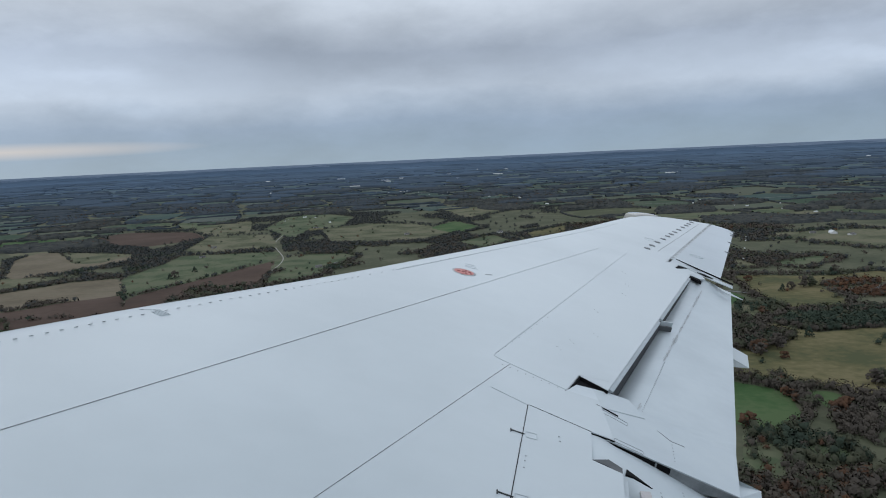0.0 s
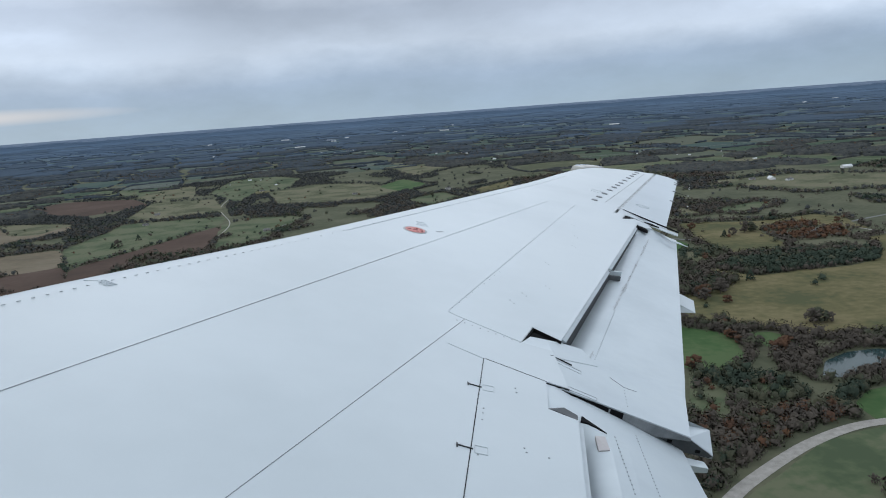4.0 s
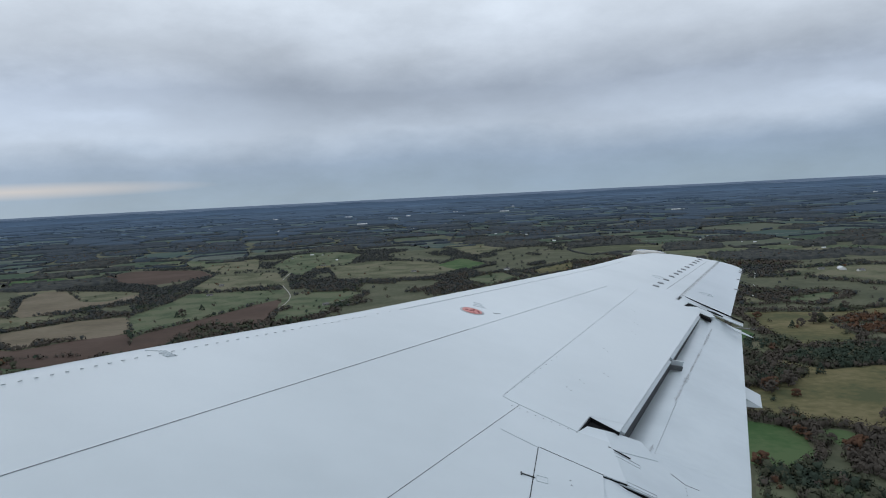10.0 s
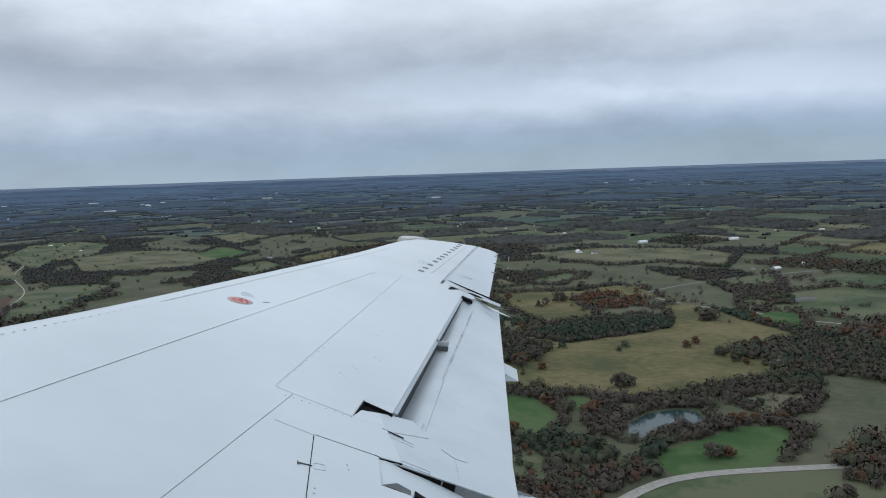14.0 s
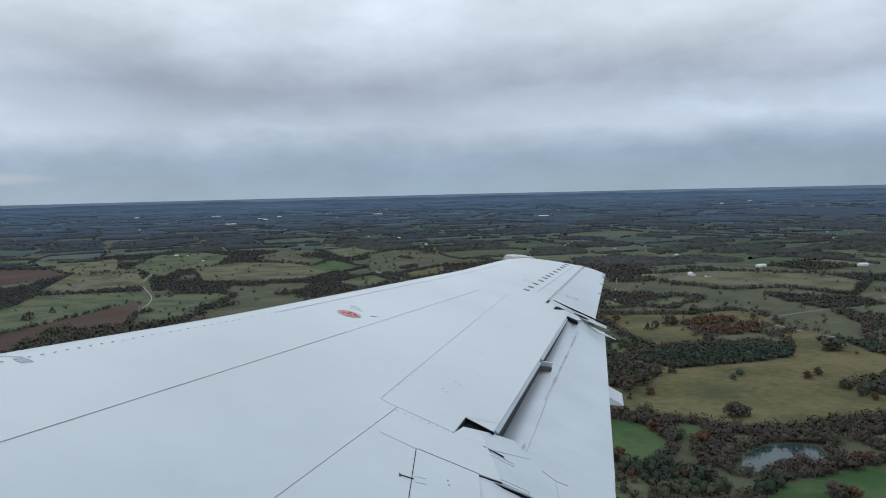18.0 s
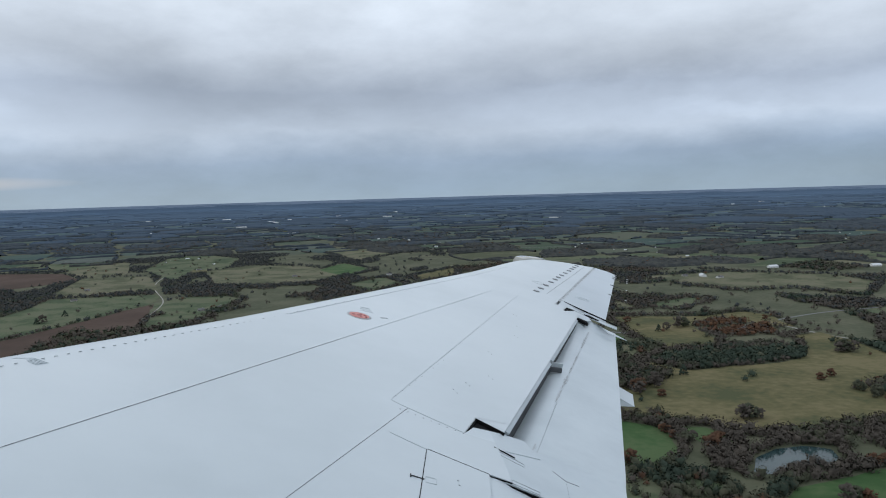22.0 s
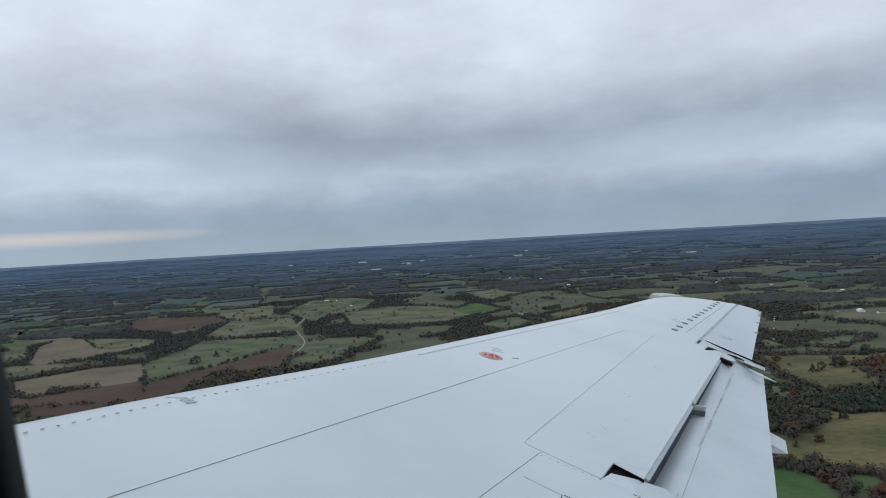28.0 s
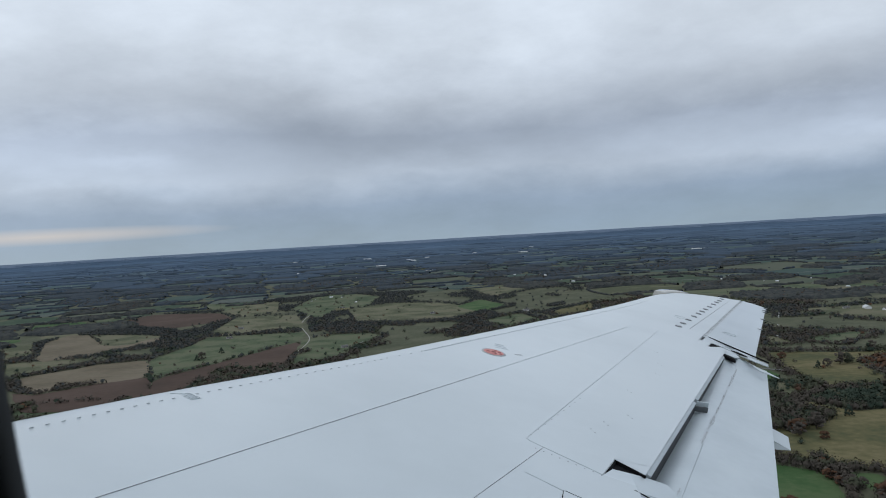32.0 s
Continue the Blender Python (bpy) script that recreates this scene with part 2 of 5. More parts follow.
TRIM = material("window_trim", [(0.3, (0.030, 0.032, 0.035)), (0.7, (0.05, 0.052, 0.055))], 20.0, 0.6, bump=0.05, bump_scale=300.0)
CABIN = material("cabin_panel", [(0.3, (0.42, 0.42, 0.42)), (0.7, (0.50, 0.50, 0.49))], 12.0, 0.6, bump=0.03, bump_scale=200.0)

GRASS = material("pasture", [(0.41, (0.054, 0.074, 0.041)), (0.5, (0.074, 0.095, 0.052)), (0.59, (0.103, 0.111, 0.068))], 0.013, 0.95, fine_mix=0.35, per="island", spread=0.35, spec=0.1)
BRIGHT = material("winter_wheat", [(0.41, (0.038, 0.078, 0.028)), (0.5, (0.050, 0.091, 0.035)), (0.59, (0.070, 0.104, 0.046))], 0.012, 0.95, fine_mix=0.35, per="island", spread=0.25, spec=0.1)
OLIVE = material("dry_pasture", [(0.41, (0.069, 0.076, 0.044)), (0.5, (0.097, 0.101, 0.060)), (0.59, (0.130, 0.123, 0.080))], 0.012, 0.95, fine_mix=0.4, per="island", spread=0.3, spec=0.1)
TAN = material("hay_field", [(0.36, (0.068, 0.073, 0.036)), (0.5, (0.104, 0.095, 0.046)), (0.65, (0.144, 0.123, 0.065))], 0.011, 0.95, fine_mix=0.5, per="island", spread=0.2, spec=0.1)
BROWN = material("ploughed_field", [(0.25, (0.054, 0.038, 0.030)), (0.5, (0.070, 0.047, 0.037)), (0.8, (0.092, 0.065, 0.052))], 0.008, 0.95, fine_mix=0.4, per="island", spread=0.25, spec=0.1)
STUBBLE = material("stubble_field", [(0.3, (0.106, 0.088, 0.062)), (0.5, (0.136, 0.113, 0.079)), (0.7, (0.162, 0.136, 0.099))], 0.008, 0.95, fine_mix=0.4, spec=0.1)
FLOOR = material("rough_ground", [(0.3, (0.060, 0.067, 0.042)), (0.5, (0.082, 0.087, 0.055)), (0.7, (0.110, 0.107, 0.072))], 0.012, 0.95, fine_mix=0.5, spec=0.1)
# far fields and woods, olive and brown to blue-green in steps: haze painted in
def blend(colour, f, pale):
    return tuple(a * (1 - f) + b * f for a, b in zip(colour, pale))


HAZE_STEPS = ((0.12, 1.0), (0.45, 0.66), (0.78, 0.74), (0.98, 0.90), (1.12, 1.12))          # share of the haze blue, and its depth
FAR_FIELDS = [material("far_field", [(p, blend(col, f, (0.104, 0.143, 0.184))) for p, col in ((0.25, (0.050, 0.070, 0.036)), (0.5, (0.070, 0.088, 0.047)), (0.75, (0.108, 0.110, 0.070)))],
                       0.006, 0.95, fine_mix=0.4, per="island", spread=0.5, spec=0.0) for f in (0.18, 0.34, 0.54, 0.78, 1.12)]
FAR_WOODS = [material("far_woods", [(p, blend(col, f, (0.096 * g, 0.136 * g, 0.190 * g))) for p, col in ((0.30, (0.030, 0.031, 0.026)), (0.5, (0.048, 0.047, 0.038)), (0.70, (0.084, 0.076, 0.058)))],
                      0.06, 0.95, fine_mix=1.1, spec=0.0) for f, g in HAZE_STEPS]
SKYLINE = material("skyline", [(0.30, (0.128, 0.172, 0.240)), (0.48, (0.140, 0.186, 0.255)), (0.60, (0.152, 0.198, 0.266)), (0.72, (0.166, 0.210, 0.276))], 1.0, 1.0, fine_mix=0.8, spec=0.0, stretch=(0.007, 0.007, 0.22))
sky_bsdf = SKYLINE.node_tree.nodes["Principled BSDF"]          # backdrop of the skyline; its glow stands in for pale haze
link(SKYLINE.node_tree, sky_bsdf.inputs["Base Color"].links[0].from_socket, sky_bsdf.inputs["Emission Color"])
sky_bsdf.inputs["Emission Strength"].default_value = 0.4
TREES = {
    "bare": material("bare_twigs", [(0.2, (0.054, 0.048, 0.041)), (0.5, (0.074, 0.064, 0.054)), (0.8, (0.100, 0.085, 0.068))], 0.09, 0.95, fine_mix=0.25, per="island", spread=0.12, spec=0.03),
    "green": material("evergreen", [(0.2, (0.028, 0.038, 0.030)), (0.5, (0.038, 0.051, 0.038)), (0.8, (0.052, 0.066, 0.046))], 0.09, 0.95, fine_mix=0.25, per="island", spread=0.12, spec=0.03),
    "olive": material("late_foliage", [(0.2, (0.046, 0.051, 0.036)), (0.5, (0.062, 0.066, 0.045)), (0.8, (0.088, 0.085, 0.056))], 0.09, 0.95, fine_mix=0.25, per="island", spread=0.12, spec=0.03),
    "rust": material("autumn_foliage", [(0.2, (0.058, 0.038, 0.029)), (0.5, (0.088, 0.050, 0.033)), (0.8, (0.130, 0.070, 0.038))], 0.09, 0.95, fine_mix=0.25, per="island", spread=0.12, spec=0.03),
}
BARK = material("bark", [(0.3, (0.045, 0.035, 0.028)), (0.7, (0.085, 0.068, 0.055))], 2.0, 0.95, bump=0.4, bump_scale=4.0)
WATER = material("pond_water", [(0.3, (0.020, 0.040, 0.042)), (0.7, (0.030, 0.055, 0.056))], 0.05, 0.10, spec=0.22, bump=0.003, bump_scale=0.6)
GRAVEL = material("gravel", [(0.3, (0.210, 0.196, 0.176)), (0.7, (0.300, 0.284, 0.258))], 0.2, 0.95, fine_mix=0.5)
ASPHALT = material("asphalt", [(0.3, (0.10, 0.10, 0.10)), (0.7, (0.16, 0.16, 0.155))], 0.2, 0.9, fine_mix=0.5)
WHITE = material("white_siding", [(0.3, (0.66, 0.66, 0.64)), (0.7, (0.76, 0.76, 0.74))], 0.8, 0.7, spread=0.2)
SIDING = material("grey_siding", [(0.3, (0.30, 0.29, 0.27)), (0.7, (0.44, 0.42, 0.39))], 0.8, 0.75, spread=0.5)
ROOF = material("shingle_roof", [(0.3, (0.07, 0.07, 0.072)), (0.7, (0.14, 0.135, 0.13))], 0.9, 0.9, fine_mix=0.5, spread=0.4)
ROOF_METAL = material("metal_roof", [(0.3, (0.50, 0.51, 0.52)), (0.7, (0.66, 0.67, 0.68))], 0.6, 0.45, metal=0.2, spread=0.3)
PANE = material("window_glass", [(0.3, (0.02, 0.022, 0.025)), (0.7, (0.035, 0.04, 0.045))], 1.0, 0.1)
DOOR = material("door_paint", [(0.3, (0.18, 0.06, 0.04)), (0.7, (0.24, 0.10, 0.07))], 1.0, 0.6)


def mesh_object(name, verts, faces, mat, smooth=False):
    me = bpy.data.meshes.new(name)
    me.from_pydata([tuple(v) for v in verts], [], [tuple(f) for f in faces])
    me.materials.append(mat)
    if smooth:
        me.shade_smooth()
    return new(name, me)


def part(name, bm, mat, parent, label="", smooth=False):
    """Links a bmesh as one mesh object under a thing or a part."""
    me = bpy.data.meshes.new(name)
    bm.to_mesh(me)
    bm.free()
    me.materials.append(mat)
    if smooth:
        me.shade_smooth()
    ob = new(name, me)
    ob.parent = parent
    if label:
        tagged(ob, label)
    return ob


def box(bm, x0, x1, y0, y1, z0, z1):
    v = [bm.verts.new((x, y, z)) for z in (z0, z1) for x, y in ((x0, y0), (x1, y0), (x1, y1), (x0, y1))]
    for f in ((3, 2, 1, 0), (4, 5, 6, 7), (0, 1, 5, 4), (1, 2, 6, 5), (2, 3, 7, 6), (3, 0, 4, 7)):
        bm.faces.new([v[i] for i in f])
    return v


def prism(bm, outline, ztop, zbot):
    """A plate from an outline of (x, y); ztop and zbot are heights or functions of x and y."""
    zt = ztop if callable(ztop) else (lambda x, y: ztop)
    zb = zbot if callable(zbot) else (lambda x, y: zbot)
    up = [bm.verts.new((x, y, zt(x, y))) for x, y in outline]
    dn = [bm.verts.new((x, y, zb(x, y))) for x, y in outline]
    n = len(outline)
    a, b = bm.faces.new(up), bm.faces.new(dn[::-1])
    for i in range(n):
        bm.faces.new((up[i], dn[i], dn[(i + 1) % n], up[(i + 1) % n]))
    bmesh.ops.recalc_face_normals(bm, faces=bm.faces)
    return a

def tube(bm, p, q, r0, r1, n=6):
    p, q = Vector(p), Vector(q)
    t = (q - p).normalized()
    u = t.orthogonal().normalized()
    w = t.cross(u)
    rings = [[bm.verts.new(c + (u * math.cos(2 * math.pi * k / n) + w * math.sin(2 * math.pi * k / n)) * r) for k in range(n)] for c, r in ((p, r0), (q, r1))]
    for k in range(n):
        bm.faces.new((rings[0][k], rings[0][(k + 1) % n], rings[1][(k + 1) % n], rings[1][k]))
    bm.faces.new(rings[1])

# ---------------------------------------------------------------- the wing


def under(name, label, category, kind=""):
    """An empty in the wing's frame, for a thing of the aircraft."""
    e = new(name)
    e.matrix_world = WING
    return tagged(e, label, category, kind=kind)


wing = under("airplane_wing", "white-grey painted jet wing with flaps lowered for take-off", "airplane wing")


def ease(a, b, v):
    t = min(1.0, max(0.0, (v - a) / (b - a)))
    return t * t * (3 - 2 * t)


def le(y):
    """The leading edge; beyond 9.1 m it sweeps round into the tip."""
    x = -0.006 + 0.512 * y + 0.0045 * max(0.0, y - 4.5) + 0.058 * ease(3.2, 4.7, y) * (1 - ease(7.2, 9.0, y))
    if y > 9.1:
        s = min((y - 9.1) / 0.83, 1.0)
        x += 0.985 * (1 - math.sqrt(1 - s * s))
    return x


def hinge(y):
    return 3.181 + 0.142 * (y - 3.38)


def lip(y):
    return 3.495 + 0.396 * (y - 3.673)


def groove(y):
    return 4.557 + 0.411 * (y - 6.87)


def te_out(y):
    return 4.756 + 0.37 * (y - 6.319)


def nose(d):
    r = 0.145
    return -0.064 * (1 - math.sqrt(max(0.0, 1 - ((r - d) / r) ** 2))) if d < r else 0.0


def ztop(x, y):
    return nose(x - le(y))


def zflap_out(x, y):
    """Upper face of the outboard flap: its nose dips under the shroud, its inner end lies nearly flush."""
    d = x - lip(y)
    tail = -0.044 - 0.014 * min(1.0, max(0.0, d / 0.1)) - 0.028 * max(d - 0.1, 0.0) / 0.23
    out = min(1.0, max(0.0, (y - 3.75) / 2.4))
    nose = max(0.0, (0.125 - d) / 0.125)
    dip = -0.066 * (1.0 - 0.55 * out) * nose ** 1.7 + 0.016 * out * nose
    flush = -0.003 - 0.207 * max(0.0, x - 3.44)
    w, e = ease(3.60, 3.74, y), ease(6.18, 6.40, y)
    z = flush * (1 - w) + (tail + dip) * w
    e *= 1 - ease(0.08, 0.28, d)
    return z * (1 - e) + (-0.020 - 0.11 * max(0.0, x - 4.60)) * e


def te_spoiler(y):
    return 3.427 + 0.1624 * (y - 3.04)


def zflap_in(x, y):
    d = x - te_spoiler(min(y, 3.04))
    tail = -0.004 - 0.139 * max(0.0, (x - 3.40) / 0.44) ** 1.2
    return tail - 0.085 * max(0.0, (0.11 - d) / 0.11) ** 1.5 * (1 - ease(3.00, 3.06, y))


def loft(bm, ys, rear, chord, front=le, d0=0.0, steps=(0, .004, .012, .025, .045, .07, .09, .11, .13)):
    """Skin between the leading edge and a rear line, closed below by a shallower belly."""
    rings = []
    for y in ys:
        a, b = front(y) + d0, rear(y)
        ds = [d * min(1.0, (b - a) / 0.35) for d in steps]
        far = b - a - ds[-1]
        ds = ds + [ds[-1] + far * k / 6 for k in range(1, 7)]
        top = [(a + d, y, ztop(a + d, y)) for d in ds]
        c = chord(y)
        low = [(a + d, y, nose(0) - 0.055 * c * math.sqrt(max(d, 0) / max(b - a, 0.01)) if d0 == 0 else -0.08 - 0.03 * c) for d in ds[1:]]
        rings.append([bm.verts.new(v) for v in top[::-1] + low])
    for r, s in zip(rings, rings[1:]):
        for i in range(len(r)):
            j = (i + 1) % len(r)
            bm.faces.new((r[i], s[i], s[j], r[j]))
    bm.faces.new(rings[0])
    bm.faces.new(rings[-1][::-1])
    bmesh.ops.recalc_face_normals(bm, faces=bm.faces)


def strip(bm, p, q, w, zf=ztop, rise=0.0012, n=1):
    """A narrow line laid on the skin."""
    (x0, y0), (x1, y1) = p, q
    length = math.hypot(x1 - x0, y1 - y0)
    nx, ny = -(y1 - y0) / length * w / 2, (x1 - x0) / length * w / 2
    for k in range(n):
        a, b = k / n, (k + 1) / n
        ax, ay, bx, by = x0 + (x1 - x0) * a, y0 + (y1 - y0) * a, x0 + (x1 - x0) * b, y0 + (y1 - y0) * b
        corners = [(ax + nx, ay + ny), (bx + nx, by + ny), (bx - nx, by - ny), (ax - nx, ay - ny)]
        up = [bm.verts.new((x, y, zf(x, y) + rise)) for x, y in corners]
        dn = [bm.verts.new((x, y, zf(x, y) - 0.003)) for x, y in corners]
        bm.faces.new(up)
        bm.faces.new(dn[::-1])
        for i in range(4):
            bm.faces.new((up[i], dn[i], dn[(i + 1) % 4], up[(i + 1) % 4]))
    bmesh.ops.recalc_face_normals(bm, faces=bm.faces)


def spread_ys(a, b, n):
    return [a + (b - a) * i / n for i in range(n + 1)]


def camber_normals(ob):
    """Normals leaned forward towards the nose, so the flat skin is lit as if cambered."""
    me = ob.data
    me.shade_smooth()
    out = np.empty((len(me.vertices), 3), np.float32)
    for i, v in enumerate(me.vertices):
        x, y, z = v.co
        d = x - le(y)
        top = abs(z - ztop(x, y)) < 1e-4
        steep = 0.064 * (0.145 - d) / 0.145 ** 2 / math.sqrt(max(0.02, 1 - ((0.145 - d) / 0.145) ** 2)) if d < 0.145 else 0.0
        lean = CAMBER * max(0.0, 1 - d / 1.5) ** 1.6
        n = Vector((-steep - lean, 0.0, 1.0)) if top else Vector((-0.3, 0.0, -1.0))
        out[i] = n.normalized()
    me.attributes.new("custom_normal", "FLOAT_VECTOR", "POINT").data.foreach_set("vector", out.ravel())
    me.update()


CAMBER = 0.34
CHORD = lambda y: 3.6 - 0.26 * y
STRIP = 0.085                       # breadth of the bare metal nose
bm = bmesh.new()
loft(bm, spread_ys(1.1, 3.385, 10), hinge, CHORD)
camber_normals(part("inboard_skin", bm, PAINT, wing))
bm = bmesh.new()
loft(bm, spread_ys(3.385, 3.589, 2), lambda y: 3.333, CHORD)
camber_normals(part("rib_skin", bm, PAINT, wing))
bm = bmesh.new()
loft(bm, spread_ys(3.589, 3.769, 3), lambda y: 3.333 + (y - 3.589) * 0.383, CHORD)
loft(bm, spread_ys(3.769, 6.47, 14), lip, CHORD)
camber_normals(part("middle_skin", bm, PAINT, wing))
bm = bmesh.new()
loft(bm, spread_ys(6.47, 6.66, 2), lambda y: 4.47 + 0.45 * (y - 6.47), CHORD)
loft(bm, spread_ys(6.66, 9.1, 12) + [9.2, 9.3, 9.4, 9.5, 9.6, 9.7, 9.78, 9.85, 9.9], lambda y: max(groove(y) - 0.012, le(y) + 0.05), CHORD)
camber_normals(part("outboard_skin", bm, PAINT, wing))
bm = bmesh.new()
prism(bm, [(3.402, 3.765), (3.495, 3.673), (3.531, 3.765)], 0.0, -0.012)
part("shroud_corner", bm, PAINT, wing)

# aileron behind its hinge gap
bm = bmesh.new()
ys = spread_ys(6.66, 9.88, 14)
rows_a = []
for y in ys:
    a, b = min(groove(y) + 0.012, te_out(y) - 0.03), te_out(y)
    rows_a.append([bm.verts.new(p) for p in ((a, y, -0.004), (a + (b - a) * 0.5, y, -0.012), (b, y, -0.03), (b, y, -0.036), (a, y, -0.09))])
for r, s in zip(rows_a, rows_a[1:]):
    for i in range(5):
        bm.faces.new((r[i], s[i], s[(i + 1) % 5], r[(i + 1) % 5]))
bm.faces.new(rows_a[0])
bm.faces.new(rows_a[-1][::-1])
bmesh.ops.recalc_face_normals(bm, faces=bm.faces)
aileron = part("aileron", bm, PAINT, wing)
bm = bmesh.new()
prism(bm, [(4.556, 6.680), (4.884, 6.662), (4.846, 6.535), (4.70, 6.560), (4.63, 6.602)], lambda x, y: -0.004 - 0.085 * max(0.0, x - 4.58), lambda x, y: -0.012 - 0.085 * max(0.0, x - 4.58))
part("root_fillet", bm, PAINT, aileron)
bm = bmesh.new()
prism(bm, [(groove(6.86) - 0.014, 6.86), (groove(9.70) - 0.014, 9.70), (groove(9.70) + 0.014, 9.70), (groove(6.86) + 0.014, 6.86)], -0.0035, -0.012)
part("hinge_gap", bm, SMUDGE, wing, "dark hinge gap ahead of the aileron")


def slab(bm, ys, xs, zf, thick, te_thick=0.006):
    """A flap: upper face from heights zf, tapered to its trailing edge."""
    rings = []
    for y in ys:
        pts = xs(y)
        top = [(x, y, zf(x, y)) for x in pts]
        n = len(pts)
        low = [(x, y, zf(x, y) - te_thick - thick * (1 - i / (n - 1))) for i, x in enumerate(pts)]
        rings.append([bm.verts.new(v) for v in top + low[::-1]])
    m = len(rings[0])
    for r, s in zip(rings, rings[1:]):
        for i in range(m):
            bm.faces.new((r[i], s[i], s[(i + 1) % m], r[(i + 1) % m])).smooth = i < m // 2 - 5
    bm.faces.new(rings[0])
    bm.faces.new(rings[-1][::-1])
    bmesh.ops.recalc_face_normals(bm, faces=bm.faces)


def te_flap(y):
    return 3.861 + 0.326 * (y - 3.255)


def te_in(y):
    return 3.85 + 0.1 * (y - 3.25)


def flap_chord(y):
    """Stations along the outboard flap; its inner corner is cut back behind the cover plate."""
    xs = [lip(y) + d for d in (-0.04, -0.015, 0.0, 0.01, 0.02, 0.03, 0.04, 0.05, 0.06, 0.07, 0.08, 0.095, 0.11, 0.14)] + [lip(y) + 0.14 + (te_flap(y) - lip(y) - 0.14) * k / 4 for k in range(1, 5)]
    first = 3.452 - (y - 3.24) * 2.2 if y < 3.31 else 0.0
    return [max(x, first + 0.0006 * i) for i, x in enumerate(xs)]


bm = bmesh.new()
slab(bm, [3.24, 3.26, 3.28, 3.30] + spread_ys(3.32, 3.80, 10) + spread_ys(3.80, 6.15, 12)[1:] + [6.20, 6.25, 6.30, 6.35, 6.40, 6.455], flap_chord, zflap_out, 0.05)
flap_out = part("outboard_flap", bm, FLAP_PAINT, wing, "lowered outboard flap with worn upper seam")
bm = bmesh.new()
slab(bm, spread_ys(1.1, 2.96, 9) + [2.99, 3.02, 3.05, 3.08, 3.15, 3.262, 3.33], lambda y: [te_spoiler(min(y, 3.04)) + d for d in (-0.09, -0.06, -0.03, 0.0, 0.02, 0.04, 0.06, 0.1, 0.16)] + [3.65, 3.75, te_in(y)], zflap_in, 0.05)
flap_in = part("inboard_flap", bm, FLAP_PAINT, wing, "lowered inboard flap")

# cover over the break between the flaps
bm = bmesh.new()
prism(bm, [(3.189, 3.383), (3.375, 3.279), (3.442, 3.252), (3.442, 3.553), (3.333, 3.588), (3.333, 3.387)], 0.0, -0.014)
cover = part("flap_break_cover", bm, PAINT, wing)

# spoiler
bm = bmesh.new()
prism(bm, [(3.1822, 3.3825), (3.188, 3.3813), (3.374, 3.2773), (3.371, 3.266), (3.347, 3.085), (3.427, 3.04), (3.112, 1.1), (2.8585, 1.1)], 0.0, -0.016)
spoiler = part("spoiler", bm, PAINT, wing, "closed spoiler panel")
bm = bmesh.new()
prism(bm, [(3.423, 3.03), (3.437, 3.02), (3.126, 1.1), (3.108, 1.1)], -0.004, -0.018)
part("spoiler_lip", bm, COVE, wing)
# near-black strips painted as the shade in the coves under spoiler and shroud
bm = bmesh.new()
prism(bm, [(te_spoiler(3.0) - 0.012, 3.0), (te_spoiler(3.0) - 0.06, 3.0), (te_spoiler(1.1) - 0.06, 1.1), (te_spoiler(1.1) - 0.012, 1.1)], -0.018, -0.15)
part("cove_wall", bm, GAP_SHADE, wing)
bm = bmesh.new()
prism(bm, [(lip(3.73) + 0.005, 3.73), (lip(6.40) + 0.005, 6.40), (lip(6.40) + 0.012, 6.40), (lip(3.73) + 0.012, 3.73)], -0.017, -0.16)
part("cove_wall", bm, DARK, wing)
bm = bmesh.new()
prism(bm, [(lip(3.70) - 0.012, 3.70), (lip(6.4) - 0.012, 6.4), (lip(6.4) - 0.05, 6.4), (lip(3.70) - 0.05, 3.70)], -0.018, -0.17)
part("cove_wall", bm, GAP_SHADE, wing)
# shade painted as dark plates where the inboard flap passes under the spoiler's corner
bm = bmesh.new()
prism(bm, [(3.347, 3.088), (3.398, 3.111), (3.436, 3.088), (3.429, 3.050), (3.384, 3.071)], lambda x, y: zflap_in(x, 3.1) + 0.004, -0.03)
part("spoiler_corner_seal", bm, SHADE_GREY, wing, "dark grey plate painted as shade under the spoiler corner")
# black patch on the flap for the shadow at the cove's mouth
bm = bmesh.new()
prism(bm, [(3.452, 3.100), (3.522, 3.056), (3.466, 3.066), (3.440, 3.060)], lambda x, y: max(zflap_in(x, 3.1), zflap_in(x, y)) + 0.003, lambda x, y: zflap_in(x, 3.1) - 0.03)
part("cove_mouth", bm, GAP_SHADE, wing)
# open notch beside the flap break, filled with black for its shade
bm = bmesh.new()
prism(bm, [(3.334, 3.590), (3.402, 3.768), (3.498, 3.672), (3.40, 3.60)], -0.014, -0.06)
part("notch", bm, GAP_SHADE, wing, "black fill painted as shade in an open notch of the skin")
bm = bmesh.new()
prism(bm, [(3.336, 3.590), (3.379, 3.664), (3.438, 3.660), (3.497, 3.686), (3.588, 3.709), (3.62, 3.58), (3.443, 3.50)], lambda x, y: -0.001 - 0.207 * max(0, x - 3.44), lambda x, y: -0.010 - 0.207 * max(0, x - 3.44))
part("fairing_top", bm, FLAP_PAINT, wing)
# outer notch, its shade likewise a black fill
bm = bmesh.new()
prism(bm, [(4.487, 6.511), (4.552, 6.677), (4.607, 6.602)], -0.008, -0.06)
part("notch", bm, GAP_SHADE, wing, "black fill painted as shade in an open notch of the skin")
# black plate for the shade at the cove's outer end
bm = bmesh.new()
